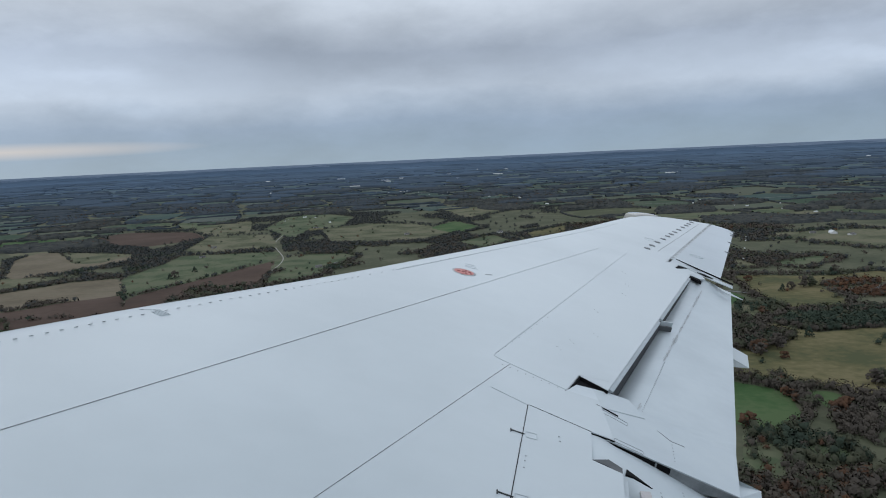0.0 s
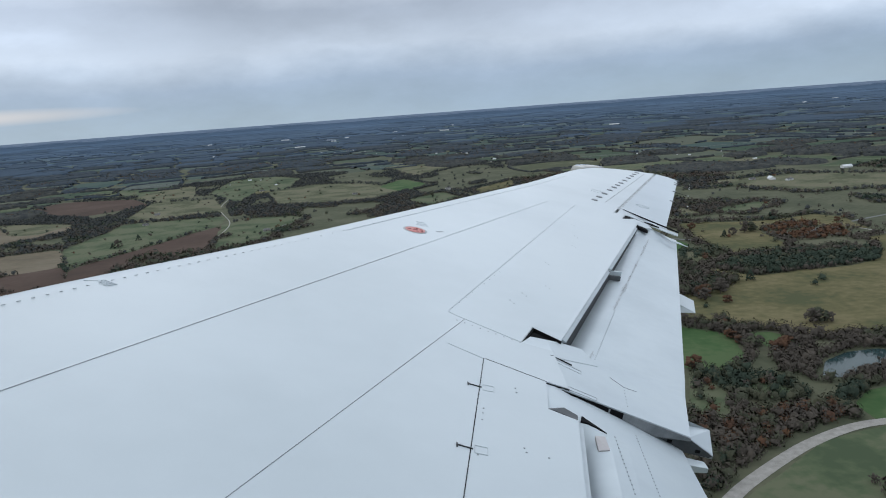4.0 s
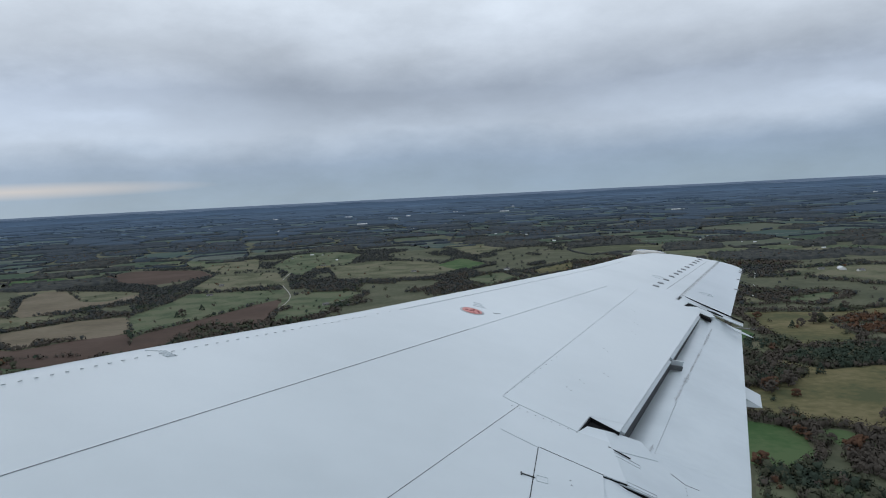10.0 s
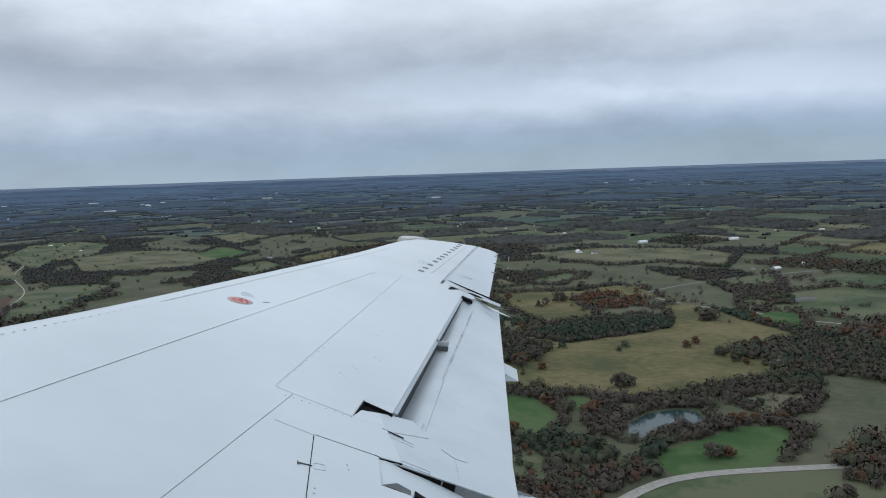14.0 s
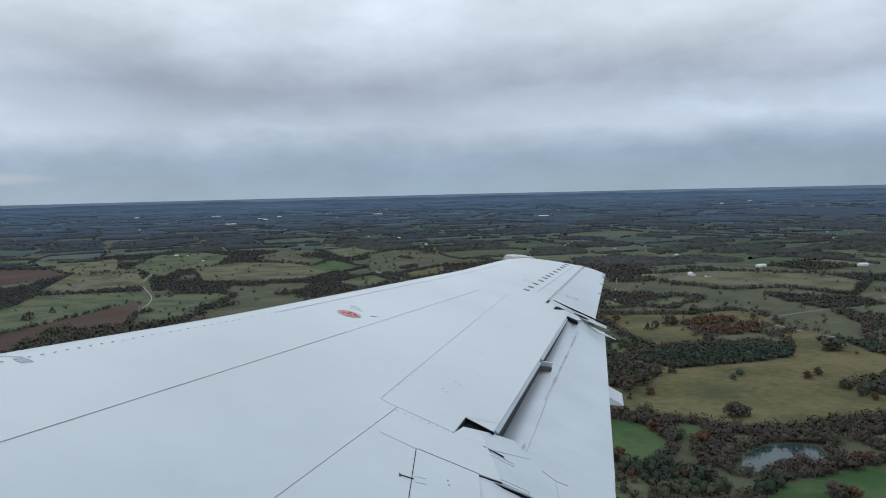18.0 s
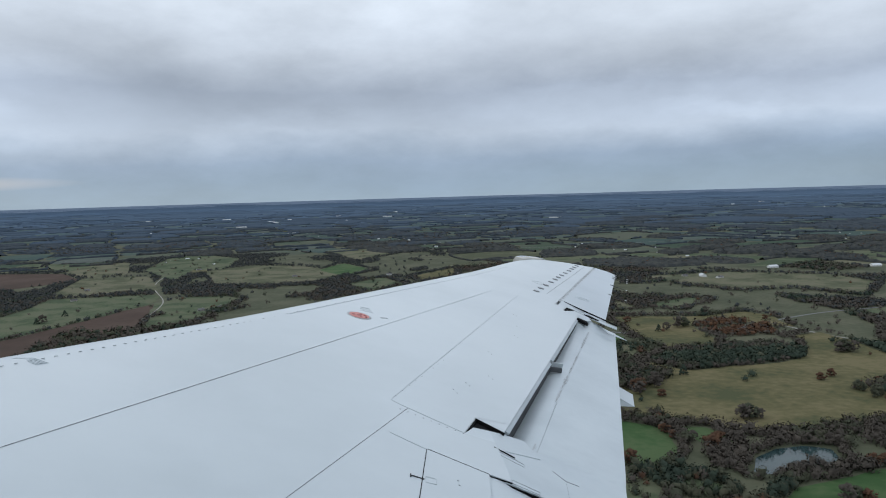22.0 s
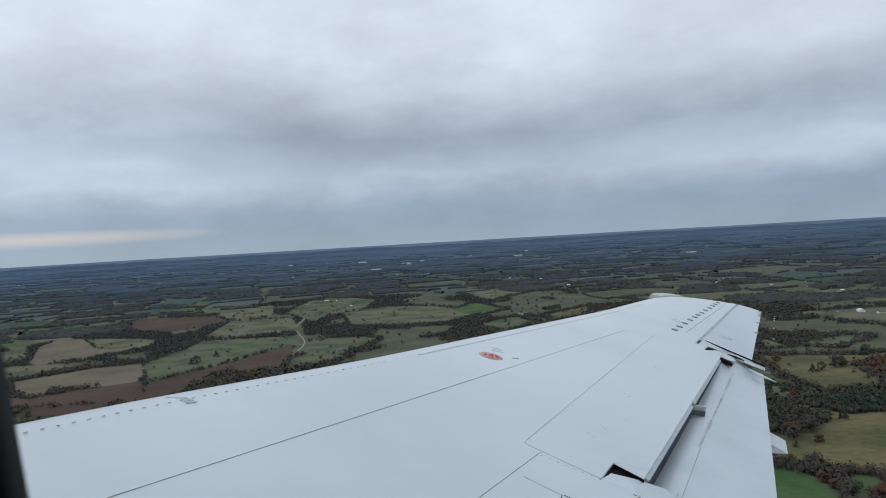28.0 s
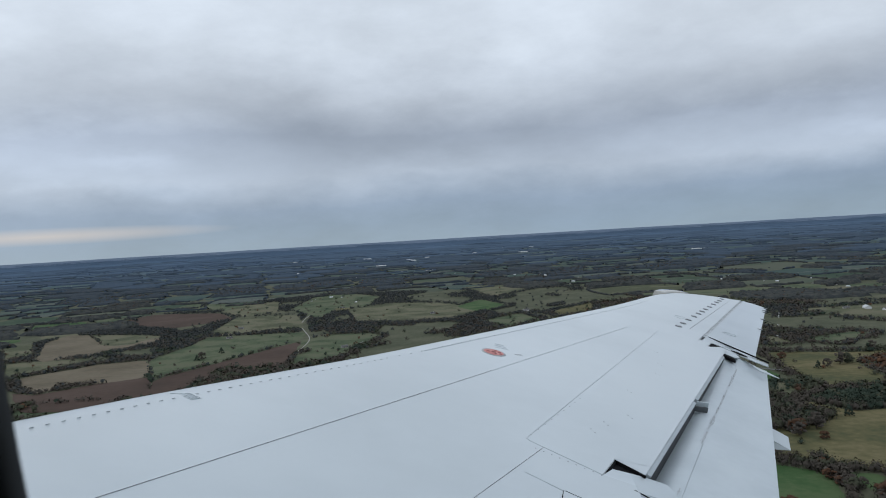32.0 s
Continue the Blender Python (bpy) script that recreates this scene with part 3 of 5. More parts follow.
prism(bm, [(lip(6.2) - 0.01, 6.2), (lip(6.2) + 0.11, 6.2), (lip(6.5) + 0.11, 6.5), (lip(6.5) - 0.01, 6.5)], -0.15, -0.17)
part("cove_floor", bm, GAP_SHADE, wing)
# black plate in place of the shade between the flaps
bm = bmesh.new()
prism(bm, [(3.385, 3.272), (3.446, 3.236), (3.625, 3.236), (3.625, 3.2395), (3.446, 3.2395), (3.385, 3.276)], lambda x, y: -0.007 - 0.207 * max(0.0, x - 3.44), lambda x, y: zflap_in(x, y) - 0.02)
part("break_gap", bm, GAP_SHADE, wing, "black plate painted as the shaded gap between the two flaps")
bm = bmesh.new()
prism(bm, [(3.575, 3.2345), (3.580, 3.2345), (3.580, 3.2395), (3.575, 3.2395)], -0.036, -0.06)
part("gap_bracket", bm, GREY, wing)
bm = bmesh.new()
prism(bm, [(3.625, 3.2355), (3.735, 3.2355), (3.858, 3.2355), (3.858, 3.2395), (3.735, 3.2395), (3.625, 3.2395)], lambda x, y: -0.006 - 0.207 * max(0.0, x - 3.44), lambda x, y: -0.075 if x < 3.63 else -0.104 if x < 3.74 else -0.101)
part("flap_end_rib", bm, VANE, wing, "grey end rib of the flap")
# black strips over the notch's edges for the shade inside
bm = bmesh.new()
prism(bm, [(3.3355, 3.590), (3.4045, 3.768), (3.411, 3.768), (3.342, 3.590)], -0.004, -0.08)
part("notch_wall", bm, GAP_SHADE, wing)
bm = bmesh.new()
prism(bm, [(3.4045, 3.766), (3.4965, 3.670), (3.4935, 3.667), (3.4025, 3.762)], -0.001, -0.08)
part("notch_wall", bm, GAP_SHADE, wing)
# shroud lip
bm = bmesh.new()
for a, b in ((3.70, 4.86), (4.92, 6.25)):
    prism(bm, [(lip(a) - 0.004, a), (lip(b) - 0.004, b), (lip(b) + 0.016, b), (lip(a) + 0.016, a)], lambda x, y: -0.003 - 0.5 * max(0.0, x - lip(y)), -0.017)
part("shroud_lip", bm, COVE, wing)
# flap arm across the cove
bm = bmesh.new()
prism(bm, [(lip(4.90) - 0.01, 4.910), (4.062, 4.938), (4.064, 4.927), (lip(4.88) - 0.01, 4.906)], -0.016, -0.05)
part("flap_arm", bm, PAINT, wing, "pale flap arm crossing the cove")
# dark block added for the arm's shade in the cove
bm = bmesh.new()
prism(bm, [(lip(4.88), 4.893), (4.056, 4.917), (4.058, 4.900), (lip(4.86), 4.876)], -0.036, -0.06)
part("arm_shade", bm, SHADE_GREY, wing, "dark block painted as the shade beside the flap arm")
# plates at the outboard flap end: a blade along the aileron root, a lower blade behind it and the light plate of the notch
bm = bmesh.new()
prism(bm, [(4.575, 6.690), (4.862, 6.352), (4.828, 6.252), (4.760, 6.330), (4.668, 6.470), (4.640, 6.560)], lambda x, y: -0.006 - 0.03 * max(0, x - 4.6), lambda x, y: -0.012 - 0.03 * max(0, x - 4.6))
part("upper_blade", bm, PAINT, wing)
bm = bmesh.new()
prism(bm, [(4.600, 6.903), (4.868, 6.360), (4.866, 6.355), (4.597, 6.897)], -0.002, -0.012)
part("aileron_root_gap", bm, GAP_SHADE, wing)
bm = bmesh.new()
prism(bm, [(4.655, 6.520), (4.700, 6.500), (4.735, 6.405), (4.690, 6.435)], -0.003, -0.012)
part("blade_slot", bm, GAP_SHADE, wing)
bm = bmesh.new()
prism(bm, [(4.737, 6.280), (4.823, 6.023), (4.767, 6.092), (4.737, 6.122)], -0.030, -0.035)
part("lower_blade", bm, PAINT, wing)
bm = bmesh.new()
prism(bm, [(4.500, 6.515), (4.605, 6.600), (4.668, 6.470), (4.660, 6.330), (4.612, 6.300), (4.560, 6.385)], -0.009, -0.016)
part("end_plate", bm, PAINT, wing)
# black plate painted as the shade beneath the end plate
bm = bmesh.new()
prism(bm, [(4.553, 6.395), (4.612, 6.305), (4.598, 6.215), (4.545, 6.330)], -0.011, -0.03)
part("end_gap", bm, GAP_SHADE, wing)


def fairing(name, x0, x1, y, z0, z1, w, drop):
    """A flap track fairing: a slim canoe under the flap whose squared tail stands out behind it."""
    b = bmesh.new()
    rings = []
    for i, (f, h, ww) in enumerate(((0, 0.15, 0.3), (0.2, 0.8, 0.9), (0.6, 1.0, 1.0), (0.9, 0.9, 0.9), (1.0, 0.75, 0.8))):
        x = x0 + (x1 - x0) * f
        zt = z0 + (z1 - z0) * f
        hw = w * ww / 2
        rings.append([b.verts.new((x, y + sy * hw, zt - drop * h * dz)) for sy, dz in ((-1, 0), (1, 0), (1, 0.7), (0.5, 1), (-0.5, 1), (-1, 0.7))])
    for r, s in zip(rings, rings[1:]):
        for i in range(6):
            b.faces.new((r[i], s[i], s[(i + 1) % 6], r[(i + 1) % 6]))
    b.faces.new(rings[0])
    b.faces.new(rings[-1][::-1])
    bmesh.ops.recalc_face_normals(b, faces=b.faces)
    return part(name, b, PAINT, wing)


bm = bmesh.new()
tail = [bm.verts.new(p) for p in ((4.38, 5.12, -0.100), (4.489, 5.12, -0.128), (4.570, 5.12, -0.152), (4.542, 4.99, -0.183), (4.461, 4.99, -0.161), (4.36, 4.99, -0.125))]
keel = [bm.verts.new(p) for p in ((4.38, 5.10, -0.190), (4.489, 5.10, -0.192), (4.560, 5.10, -0.190), (4.540, 4.995, -0.186), (4.465, 4.975, -0.190), (4.36, 4.975, -0.188))]
bm.faces.new(tail)
bm.faces.new(keel[::-1])
for i in range(6):
    bm.faces.new((tail[i], keel[i], keel[(i + 1) % 6], tail[(i + 1) % 6]))
bmesh.ops.recalc_face_normals(bm, faces=bm.faces)
part("flap_track_fairing", bm, PAINT, wing)
fairing("flap_track_fairing", 3.60, 3.915, 3.205, -0.142, -0.158, 0.05, 0.030)
# broad fairing behind the flap break; its inner cheek has shade painted on
bm = bmesh.new()
top = [(3.70, 3.262, -0.110), (3.862, 3.262, -0.1015), (3.957, 3.262, -0.151), (3.984, 3.385, -0.120), (3.90, 3.385, -0.100), (3.72, 3.385, -0.110)]
up = [bm.verts.new(p) for p in top]
dn = [bm.verts.new((x, y, min(z - 0.012, -0.155))) for x, y, z in top]
bm.faces.new(up)
bm.faces.new(dn[::-1])
for i in range(6):
    bm.faces.new((up[i], dn[i], dn[(i + 1) % 6], up[(i + 1) % 6]))
bmesh.ops.recalc_face_normals(bm, faces=bm.faces)
break_fairing = part("break_fairing", bm, PAINT, wing)
bm = bmesh.new()
cheek = [(3.735, -0.106), (3.862, -0.1045), (3.955, -0.152), (3.940, -0.158), (3.845, -0.152)]
near, off = ([bm.verts.new((x, y, z)) for x, z in cheek] for y in (3.256, 3.2615))
bm.faces.new(near)
bm.faces.new(off[::-1])
for i in range(5):
    bm.faces.new((near[i], off[i], off[(i + 1) % 5], near[(i + 1) % 5]))
bmesh.ops.recalc_face_normals(bm, faces=bm.faces)
part("inner_cheek", bm, SHADE_GREY, break_fairing, "inner cheek of the fairing, shade painted on in dark grey")
for u, v in ((3.80, -0.121), (3.90, -0.141)):
    bm = bmesh.new()
    box(bm, u - 0.008, u + 0.008, 3.2535, 3.2562, v - 0.005, v + 0.005)
    part("drain_hole", bm, GAP_SHADE, break_fairing)


def seam(p, q, w, mat=SEAM, zf=ztop, n=1, rise=0.0012, name="panel_seam"):
    b = bmesh.new()
    strip(b, p, q, w, zf, rise, n)
    return part(name, b, mat, wing)


SPAR = lambda y: 2.254 + 0.497 * (y - 3.209)
seam((SPAR(1.6), 1.6), (SPAR(4.6), 4.6), 0.0010, SEAM)
seam((SPAR(4.6), 4.6), (SPAR(6.6), 6.6), 0.003, FAINT)
seam((2.20, 1.575), (3.139, 3.722), 0.0009, SEAM)
seam((3.066, 3.463), (3.181, 3.380), 0.003, FAINT)
seam((3.089, 3.81), (3.75, 5.565), 0.003, FAINT)
seam((3.80, 5.70), (4.165, 6.666), 0.0026, FAINT)
seam((3.105, 3.755), (3.333, 3.589), 0.003, FAINT)
seam((3.089, 3.81), (3.083, 3.78), 0.004, FAINT)
seam((3.083, 3.78), (3.105, 3.755), 0.004, FAINT)
seam((hinge(3.382) + 0.0007, 3.382), (hinge(1.15) + 0.0007, 1.15), 0.0024, GAP_SHADE, rise=0.001, name="spoiler_gap")
seam((3.1885, 3.3821), (3.3745, 3.2781), 0.0016, GAP_SHADE, rise=0.001, name="spoiler_gap")
seam((3.371, 3.272), (3.442, 3.249), 0.003, GAP_SHADE, zf=lambda x, y: -0.002, name="spoiler_gap")
seam((4.496, 7.065), (5.575, 9.607), 0.0045, RIVET, name="panel_seam")
seam((3.428, 3.511), (3.500, 3.484), 0.0032, GAP_SHADE, zf=lambda x, y: 0.0006 - 0.207 * max(0, x - 3.44), name="cover_gap")
seam((3.651, 3.515), (3.690, 3.468), 0.0022, SEAM, zf=zflap_out, name="scratch")
seam((3.690, 3.468), (3.740, 3.473), 0.0018, SEAM, zf=zflap_out, name="scratch")
# rear edge of the nose strip
edge = lambda y: le(y) + 0.07 + STRIP
for k in range(14):
    y = 4.7 + 0.25 * k
    seam((edge(y), y), (edge(y + 0.25), y + 0.25), 0.0012, FAINT, n=3)
# worn line along the flap: long thin smears, then a dotted row of fasteners
wear = random.Random(8)
for y0, y1, w in ((3.70, 3.76, 0.008), (4.36, 4.54, 0.012), (4.58, 4.86, 0.015), (4.92, 5.04, 0.007), (5.08, 5.46, 0.008), (5.60, 6.00, 0.016), (6.04, 6.12, 0.008)):
    b = bmesh.new()
    for k in range(int(220 * (y1 - y0)) + 6):
        f = wear.random()
        y, h = y0 + (y1 - y0) * f, wear.uniform(0.012, 0.045)
        off = 0.116 + wear.gauss(0.0, 0.34) * w * math.sin(math.pi * f) ** 0.5
        wd, up = wear.uniform(0.001, 0.003), 0.0012 + 0.0004 * wear.random()
        b.faces.new([b.verts.new((lip(v) + off + g, v, zflap_out(lip(v) + off + g, v) + up)) for v, g in ((y, 0.0), (y, wd), (y + h, wd), (y + h, 0.0))])
    tagged(part("worn_seam", b, SMUDGE, flap_out, "grey worn streak"), kind="stuff")

# access hatches
SLOPE = lambda x, y: -0.0024 - 0.207 * max(0, x - 3.44)
for pts, zf in ((((3.440, 3.490), (3.530, 3.462), (3.524, 3.436), (3.436, 3.462)), SLOPE),
                (((3.446, 3.278), (3.541, 3.270), (3.535, 3.246), (3.443, 3.252)), SLOPE)):
    b = bmesh.new()
    for i in range(4):
        strip(b, pts[i], pts[(i + 1) % 4], 0.0011, zf, 0.0006)
    part("access_hatch", b, RIVET, cover, "outlined access hatch")
b = bmesh.new()
prism(b, [(3.482, 3.030), (3.511, 3.033), (3.507, 2.958), (3.478, 2.961)], lambda x, y: zflap_in(x, y) + 0.003, lambda x, y: zflap_in(x, y) - 0.004)
part("primer_hatch", b, PINK, flap_in)
b = bmesh.new()
prism(b, [(3.455, 2.700), (3.484, 2.703), (3.480, 2.628), (3.451, 2.631)], lambda x, y: zflap_in(x, y) + 0.003, lambda x, y: zflap_in(x, y) - 0.004)
part("primer_hatch", b, PINK, flap_in)


def dots(bm, pts, r, zf=ztop, rise=0.0014):
    for x, y in pts:
        ring = [(x + r * math.cos(k * math.pi / 3), y + r * math.sin(k * math.pi / 3)) for k in range(6)]
        up = [bm.verts.new((a, c, zf(a, c) + rise)) for a, c in ring]
        dn = [bm.verts.new((a, c, zf(a, c) - 0.002)) for a, c in ring]
        bm.faces.new(up)
        for i in range(6):
            bm.faces.new((up[i], dn[i], dn[(i + 1) % 6], up[(i + 1) % 6]))


def along(p, q, n):
    return [(p[0] + (q[0] - p[0]) * k / (n - 1), p[1] + (q[1] - p[1]) * k / (n - 1)) for k in range(n)]


rnd = random.Random(5)
b = bmesh.new()
dots(b, along((3.111, 3.70), (3.329, 3.53 + 0.05), 9), 0.0024)
dots(b, along((3.10, 3.83), (3.35, 4.45), 9), 0.0022)
for x, y in ((3.55, 4.35), (3.62, 4.78), (3.42, 4.18), (3.93, 5.55), (3.86, 5.28), (3.35, 4.05), (3.98, 5.9)):
    dots(b, [(x, y), (x + 0.012, y - 0.035)], 0.0028)
dots(b, [(3.262, 3.19), (3.262, 3.16), (3.24, 2.83), (3.243, 2.81), (3.30, 2.80)], 0.0028)
dots(b, [(hinge(y) + 0.02, y) for y in (3.02, 2.99, 2.95, 2.76)], 0.0025)
tagged(part("rivets", b, RIVET, wing, "rows of small dark rivets"), kind="stuff")
b = bmesh.new()
for k in range(64):
    y = 2.25 + 0.042 * k if k < 52 else 4.43 + 0.085 * (k - 52)
    strip(b, (edge(y) - 0.004, y), (edge(y + 0.011) - 0.004, y + 0.011), 0.0011, ztop, 0.0009)
tagged(part("rivets", b, RIVET, wing, "row of short dark fasteners behind the leading edge"), kind="stuff")
b = bmesh.new()
dots(b, along((lip(3.70) + 0.137, 3.70), (lip(4.36) + 0.124, 4.36), 30), 0.0024, zflap_out)
dots(b, along((3.655, 3.30), (3.684, 3.44), 6), 0.0018, zflap_out)
tagged(part("rivets", b, RIVET, flap_out), kind="stuff")
b = bmesh.new()
dots(b, along((3.55, 3.06), (3.50, 2.55), 24), 0.0021, zflap_in)
dots(b, along((3.648, 3.154), (3.58, 2.55), 34), 0.0020, zflap_in)
tagged(part("rivets", b, RIVET, flap_in), kind="stuff")

# vortex generators: small raised oval blisters in a row ahead of the aileron
for k in range(12):
    f = k / 11
    f = f + 0.012 * math.sin(5 * k)
    x, y = 4.409 + (5.496 - 4.409) * f, 7.073 + (9.617 - 7.073) * f
    b = bmesh.new()
    ring = [(x + 0.030 * math.cos(a * math.pi / 6), y + 0.030 * math.sin(a * math.pi / 6)) for a in range(12)]
    low = [b.verts.new((p, q, -0.002)) for p, q in ring]
    mid = [b.verts.new((x + (p - x) * 0.75, y + (q - y) * 0.75, 0.008)) for p, q in ring]
    for i in range(12):
        b.faces.new((low[i], low[(i + 1) % 12], mid[(i + 1) % 12], mid[i]))
    b.faces.new(mid)
    bmesh.ops.recalc_face_normals(b, faces=b.faces)
    part("vortex_generator", b, VANE, wing, "small grey oval blister")


def ring_line(x, y, rx, ry, w, mat, name, turn=0.0, parent=None):
    b = bmesh.new()
    pts = [(x + rx * math.cos(a * math.pi / 10) * math.cos(turn) - ry * math.sin(a * math.pi / 10) * math.sin(turn),
            y + rx * math.cos(a * math.pi / 10) * math.sin(turn) + ry * math.sin(a * math.pi / 10) * math.cos(turn)) for a in range(20)]
    for i in range(20):
        strip(b, pts[i], pts[(i + 1) % 20], w, (lambda p, q: -0.004 - 0.035 * max(0.0, p - groove(q))) if parent is aileron else (lambda p, q: 0.0), 0.0015)
    return part(name, b, mat, parent or wing)


ring_line(4.87, 7.28, 0.060, 0.045, 0.005, FAINT, "oval_hatch", 0.15, aileron)
ring_line(4.55, 7.58, 0.055, 0.06, 0.006, FAINT, "round_hatch")

# red fuel cap with its dark marks and the small placard beside it
CX, CY = 2.955, 4.965


def disc(x, y, r, z0, z1, mat, name, parent):
    b = bmesh.new()
    n = 28
    up = [b.verts.new((x + r * math.cos(2 * math.pi * k / n), y + r * math.sin(2 * math.pi * k / n), z1)) for k in range(n)]
    dn = [b.verts.new((x + r * 1.02 * math.cos(2 * math.pi * k / n), y + r * 1.02 * math.sin(2 * math.pi * k / n), z0)) for k in range(n)]
    b.faces.new(up)
    for i in range(n):
        b.faces.new((up[i], dn[i], dn[(i + 1) % n], up[(i + 1) % n]))
    return part(name, b, mat, parent)


cap = disc(CX, CY, 0.064, -0.003, 0.0015, GREY, "fuel_cap", wing)
tagged(cap, "round red fuel cap set flush in the skin")
disc(CX, CY, 0.052, 0.0, 0.003, RED, "red_disc", cap)
b = bmesh.new()
for u, v, s in ((0.0, 0.0, 0.012), (0.03, 0.008, 0.008), (-0.03, -0.004, 0.008), (0.008, 0.03, 0.006), (0.01, -0.03, 0.006), (0.035, -0.02, 0.006)):
    prism(b, [(CX + u - s, CY + v - s * 0.8), (CX + u + s, CY + v - s * 0.6), (CX + u + s, CY + v + s), (CX + u - s * 0.7, CY + v + s)], 0.0045, 0.002)
part("cap_lettering", b, RED_DARK, cap)
for k in range(3):
    seam((CX + 0.005, CY + 0.13 + 0.035 * k), (CX + 0.075 - 0.01 * k, CY + 0.13 + 0.035 * k), 0.006, FAINT, name="placard_line")
seam((CX + 0.115, CY + 0.05), (CX + 0.15, CY + 0.075), 0.012, RIVET, name="placard")

# ladder mark on the nose strip
for k in range(5):
    f = k / 4
    seam((1.880 + 0.050 * f, 3.48 + 0.022 * f), (1.955 + 0.02 * f, 3.455 + 0.03 * f), 0.0011, FAINT, rise=0.0012, name="slot_bar")
seam((1.875, 3.477), (1.935, 3.505), 0.0011, FAINT, rise=0.0012, name="slot_rail")
seam((1.955, 3.455), (1.978, 3.487), 0.0011, FAINT, rise=0.0012, name="slot_rail")

# navigation light on the tip
b = bmesh.new()
rings = []
for k in range(9):
    y = 9.02 + 0.46 * k / 8
    s = math.sin(math.pi * (0.08 + 0.84 * k / 8)) ** 0.4
    x = le(y)
    rings.append([b.verts.new((x + dx, y, z)) for dx, z in ((0.10, 0.004), (0.04, 0.018 * s), (-0.02 * s, 0.014 * s), (-0.04 * s, -0.03), (-0.02, -0.07), (0.08, -0.075))])
for r, s in zip(rings, rings[1:]):
    for i in range(6):
        b.faces.new((r[i], s[i], s[(i + 1) % 6], r[(i + 1) % 6]))
b.faces.new(rings[0])
b.faces.new(rings[-1][::-1])
bmesh.ops.recalc_face_normals(b, faces=b.faces)
part("navigation_light", b, LENS, wing, "cream translucent lens at the wing tip", smooth=True)

# static wicks: thin rods with pale tips
for y in (8.05, 8.785, 9.41, 9.57, 9.80):
    x = te_out(y)
    b = bmesh.new()
    tip = (x + 0.105, y - 0.10, -0.034)
    tube(b, (x - 0.015, y + 0.012, -0.031), tip, 0.0028, 0.0016, 6)
    wick = part("static_wick", b, DARK, wing)
    b = bmesh.new()
    tube(b, tip, (tip[0] + 0.010, tip[1] - 0.010, -0.034), 0.004, 0.0035, 6)
    part("wick_tip", b, WHITE, wick, "small white wick tip")
    b = bmesh.new()
    box(b, x - 0.03, x + 0.012, y - 0.008, y + 0.012, -0.034, -0.022)
    part("wick_base", b, GREY, wick)

# hinge brackets of the spoiler
for y in (3.157, 2.785):
    x = hinge(y)
    b = bmesh.new()
    strip(b, (x - 0.034, y + 0.009), (x + 0.006, y - 0.002), 0.0028, ztop, 0.003)
    strip(b, (x - 0.034, y + 0.016), (x - 0.034, y - 0.002), 0.0028, ztop, 0.004)
    part("spoiler_hinge", b, DARK, wing)
    b = bmesh.new()
    pts = [(x + 0.012, y + 0.02), (x + 0.045, y + 0.016), (x + 0.042, y - 0.02), (x + 0.010, y - 0.018)]
    for i in range(4):
        strip(b, pts[i], pts[(i + 1) % 4], 0.002)
    part("hinge_plate", b, FAINT, spoiler)

# ---------------------------------------------------------------- cabin window at the camera
WX, WZ, WA, WB, LEAN = 2.8150, 0.925, 0.165, 0.230, radians(18)


def oval(k, n, grow=0.0):
    a = 2 * math.pi * k / n
    c, s = math.cos(a), math.sin(a)
    r = (abs(c / (WA + grow)) ** 3 + abs(s / (WB + grow)) ** 3) ** (-1 / 3)
    return WX + r * (c * math.cos(LEAN) - s * math.sin(LEAN)), WZ + r * (c * math.sin(LEAN) + s * math.cos(LEAN))


cabin = under("cabin_wall", "grey moulded cabin side wall round one oval window", "wall", "structure")
b = bmesh.new()
N = 48
loops = []
for y, grow in ((1.260, 0.0), (1.254, 0.002), (1.2525, 0.0055), (1.254, 0.009), (1.262, 0.009), (1.262, 0.003)):
    loops.append([b.verts.new((p, y, q)) for p, q in (oval(k, N, grow) for k in range(N))])
loops.append(loops[0])
for r, s in zip(loops, loops[1:]):
    for i in range(N):
        b.faces.new((r[i], r[(i + 1) % N], s[(i + 1) % N], s[i]))
bmesh.ops.recalc_face_normals(b, faces=b.faces)
part("window_seal", b, TRIM, cabin, "dark rounded rubber seal of the window", smooth=True)
b = bmesh.new()
loops = []
for y, grow in ((1.2545, 0.0085), (1.250, 0.014), (1.245, 0.05), (1.256, 0.15), (1.275, 0.15), (1.275, 0.03), (1.262, 0.0085)):
    loops.append([b.verts.new((p, y, q)) for p, q in (oval(k, N, grow) for k in range(N))])
loops.append(loops[0])
for r, s in zip(loops, loops[1:]):
    for i in range(N):
        b.faces.new((r[i], r[(i + 1) % N], s[(i + 1) % N], s[i]))
bmesh.ops.recalc_face_normals(b, faces=b.faces)
part("window_frame", b, CABIN, cabin, "grey moulded window reveal", smooth=True)
b = bmesh.new()
loops = []
for y, big_ in ((1.26, False), (1.26, True), (1.30, True), (1.30, False)):
    ring = []
    for k in range(N):
        p, q = oval(k, N, 0.14)
        if big_:
            a = 2 * math.pi * k / N
            m_ = max(abs(math.cos(a)), abs(math.sin(a)))
            p, q = WX + 0.85 * math.cos(a) / m_, WZ + 0.55 * math.sin(a) / m_
        ring.append(b.verts.new((p, y, q)))
    loops.append(ring)
loops.append(loops[0])
for r, s in zip(loops, loops[1:]):
    for i in range(N):
        b.faces.new((r[i], r[(i + 1) % N], s[(i + 1) % N], s[i]))
bmesh.ops.recalc_face_normals(b, faces=b.faces)
part("side_panel", b, CABIN, cabin)
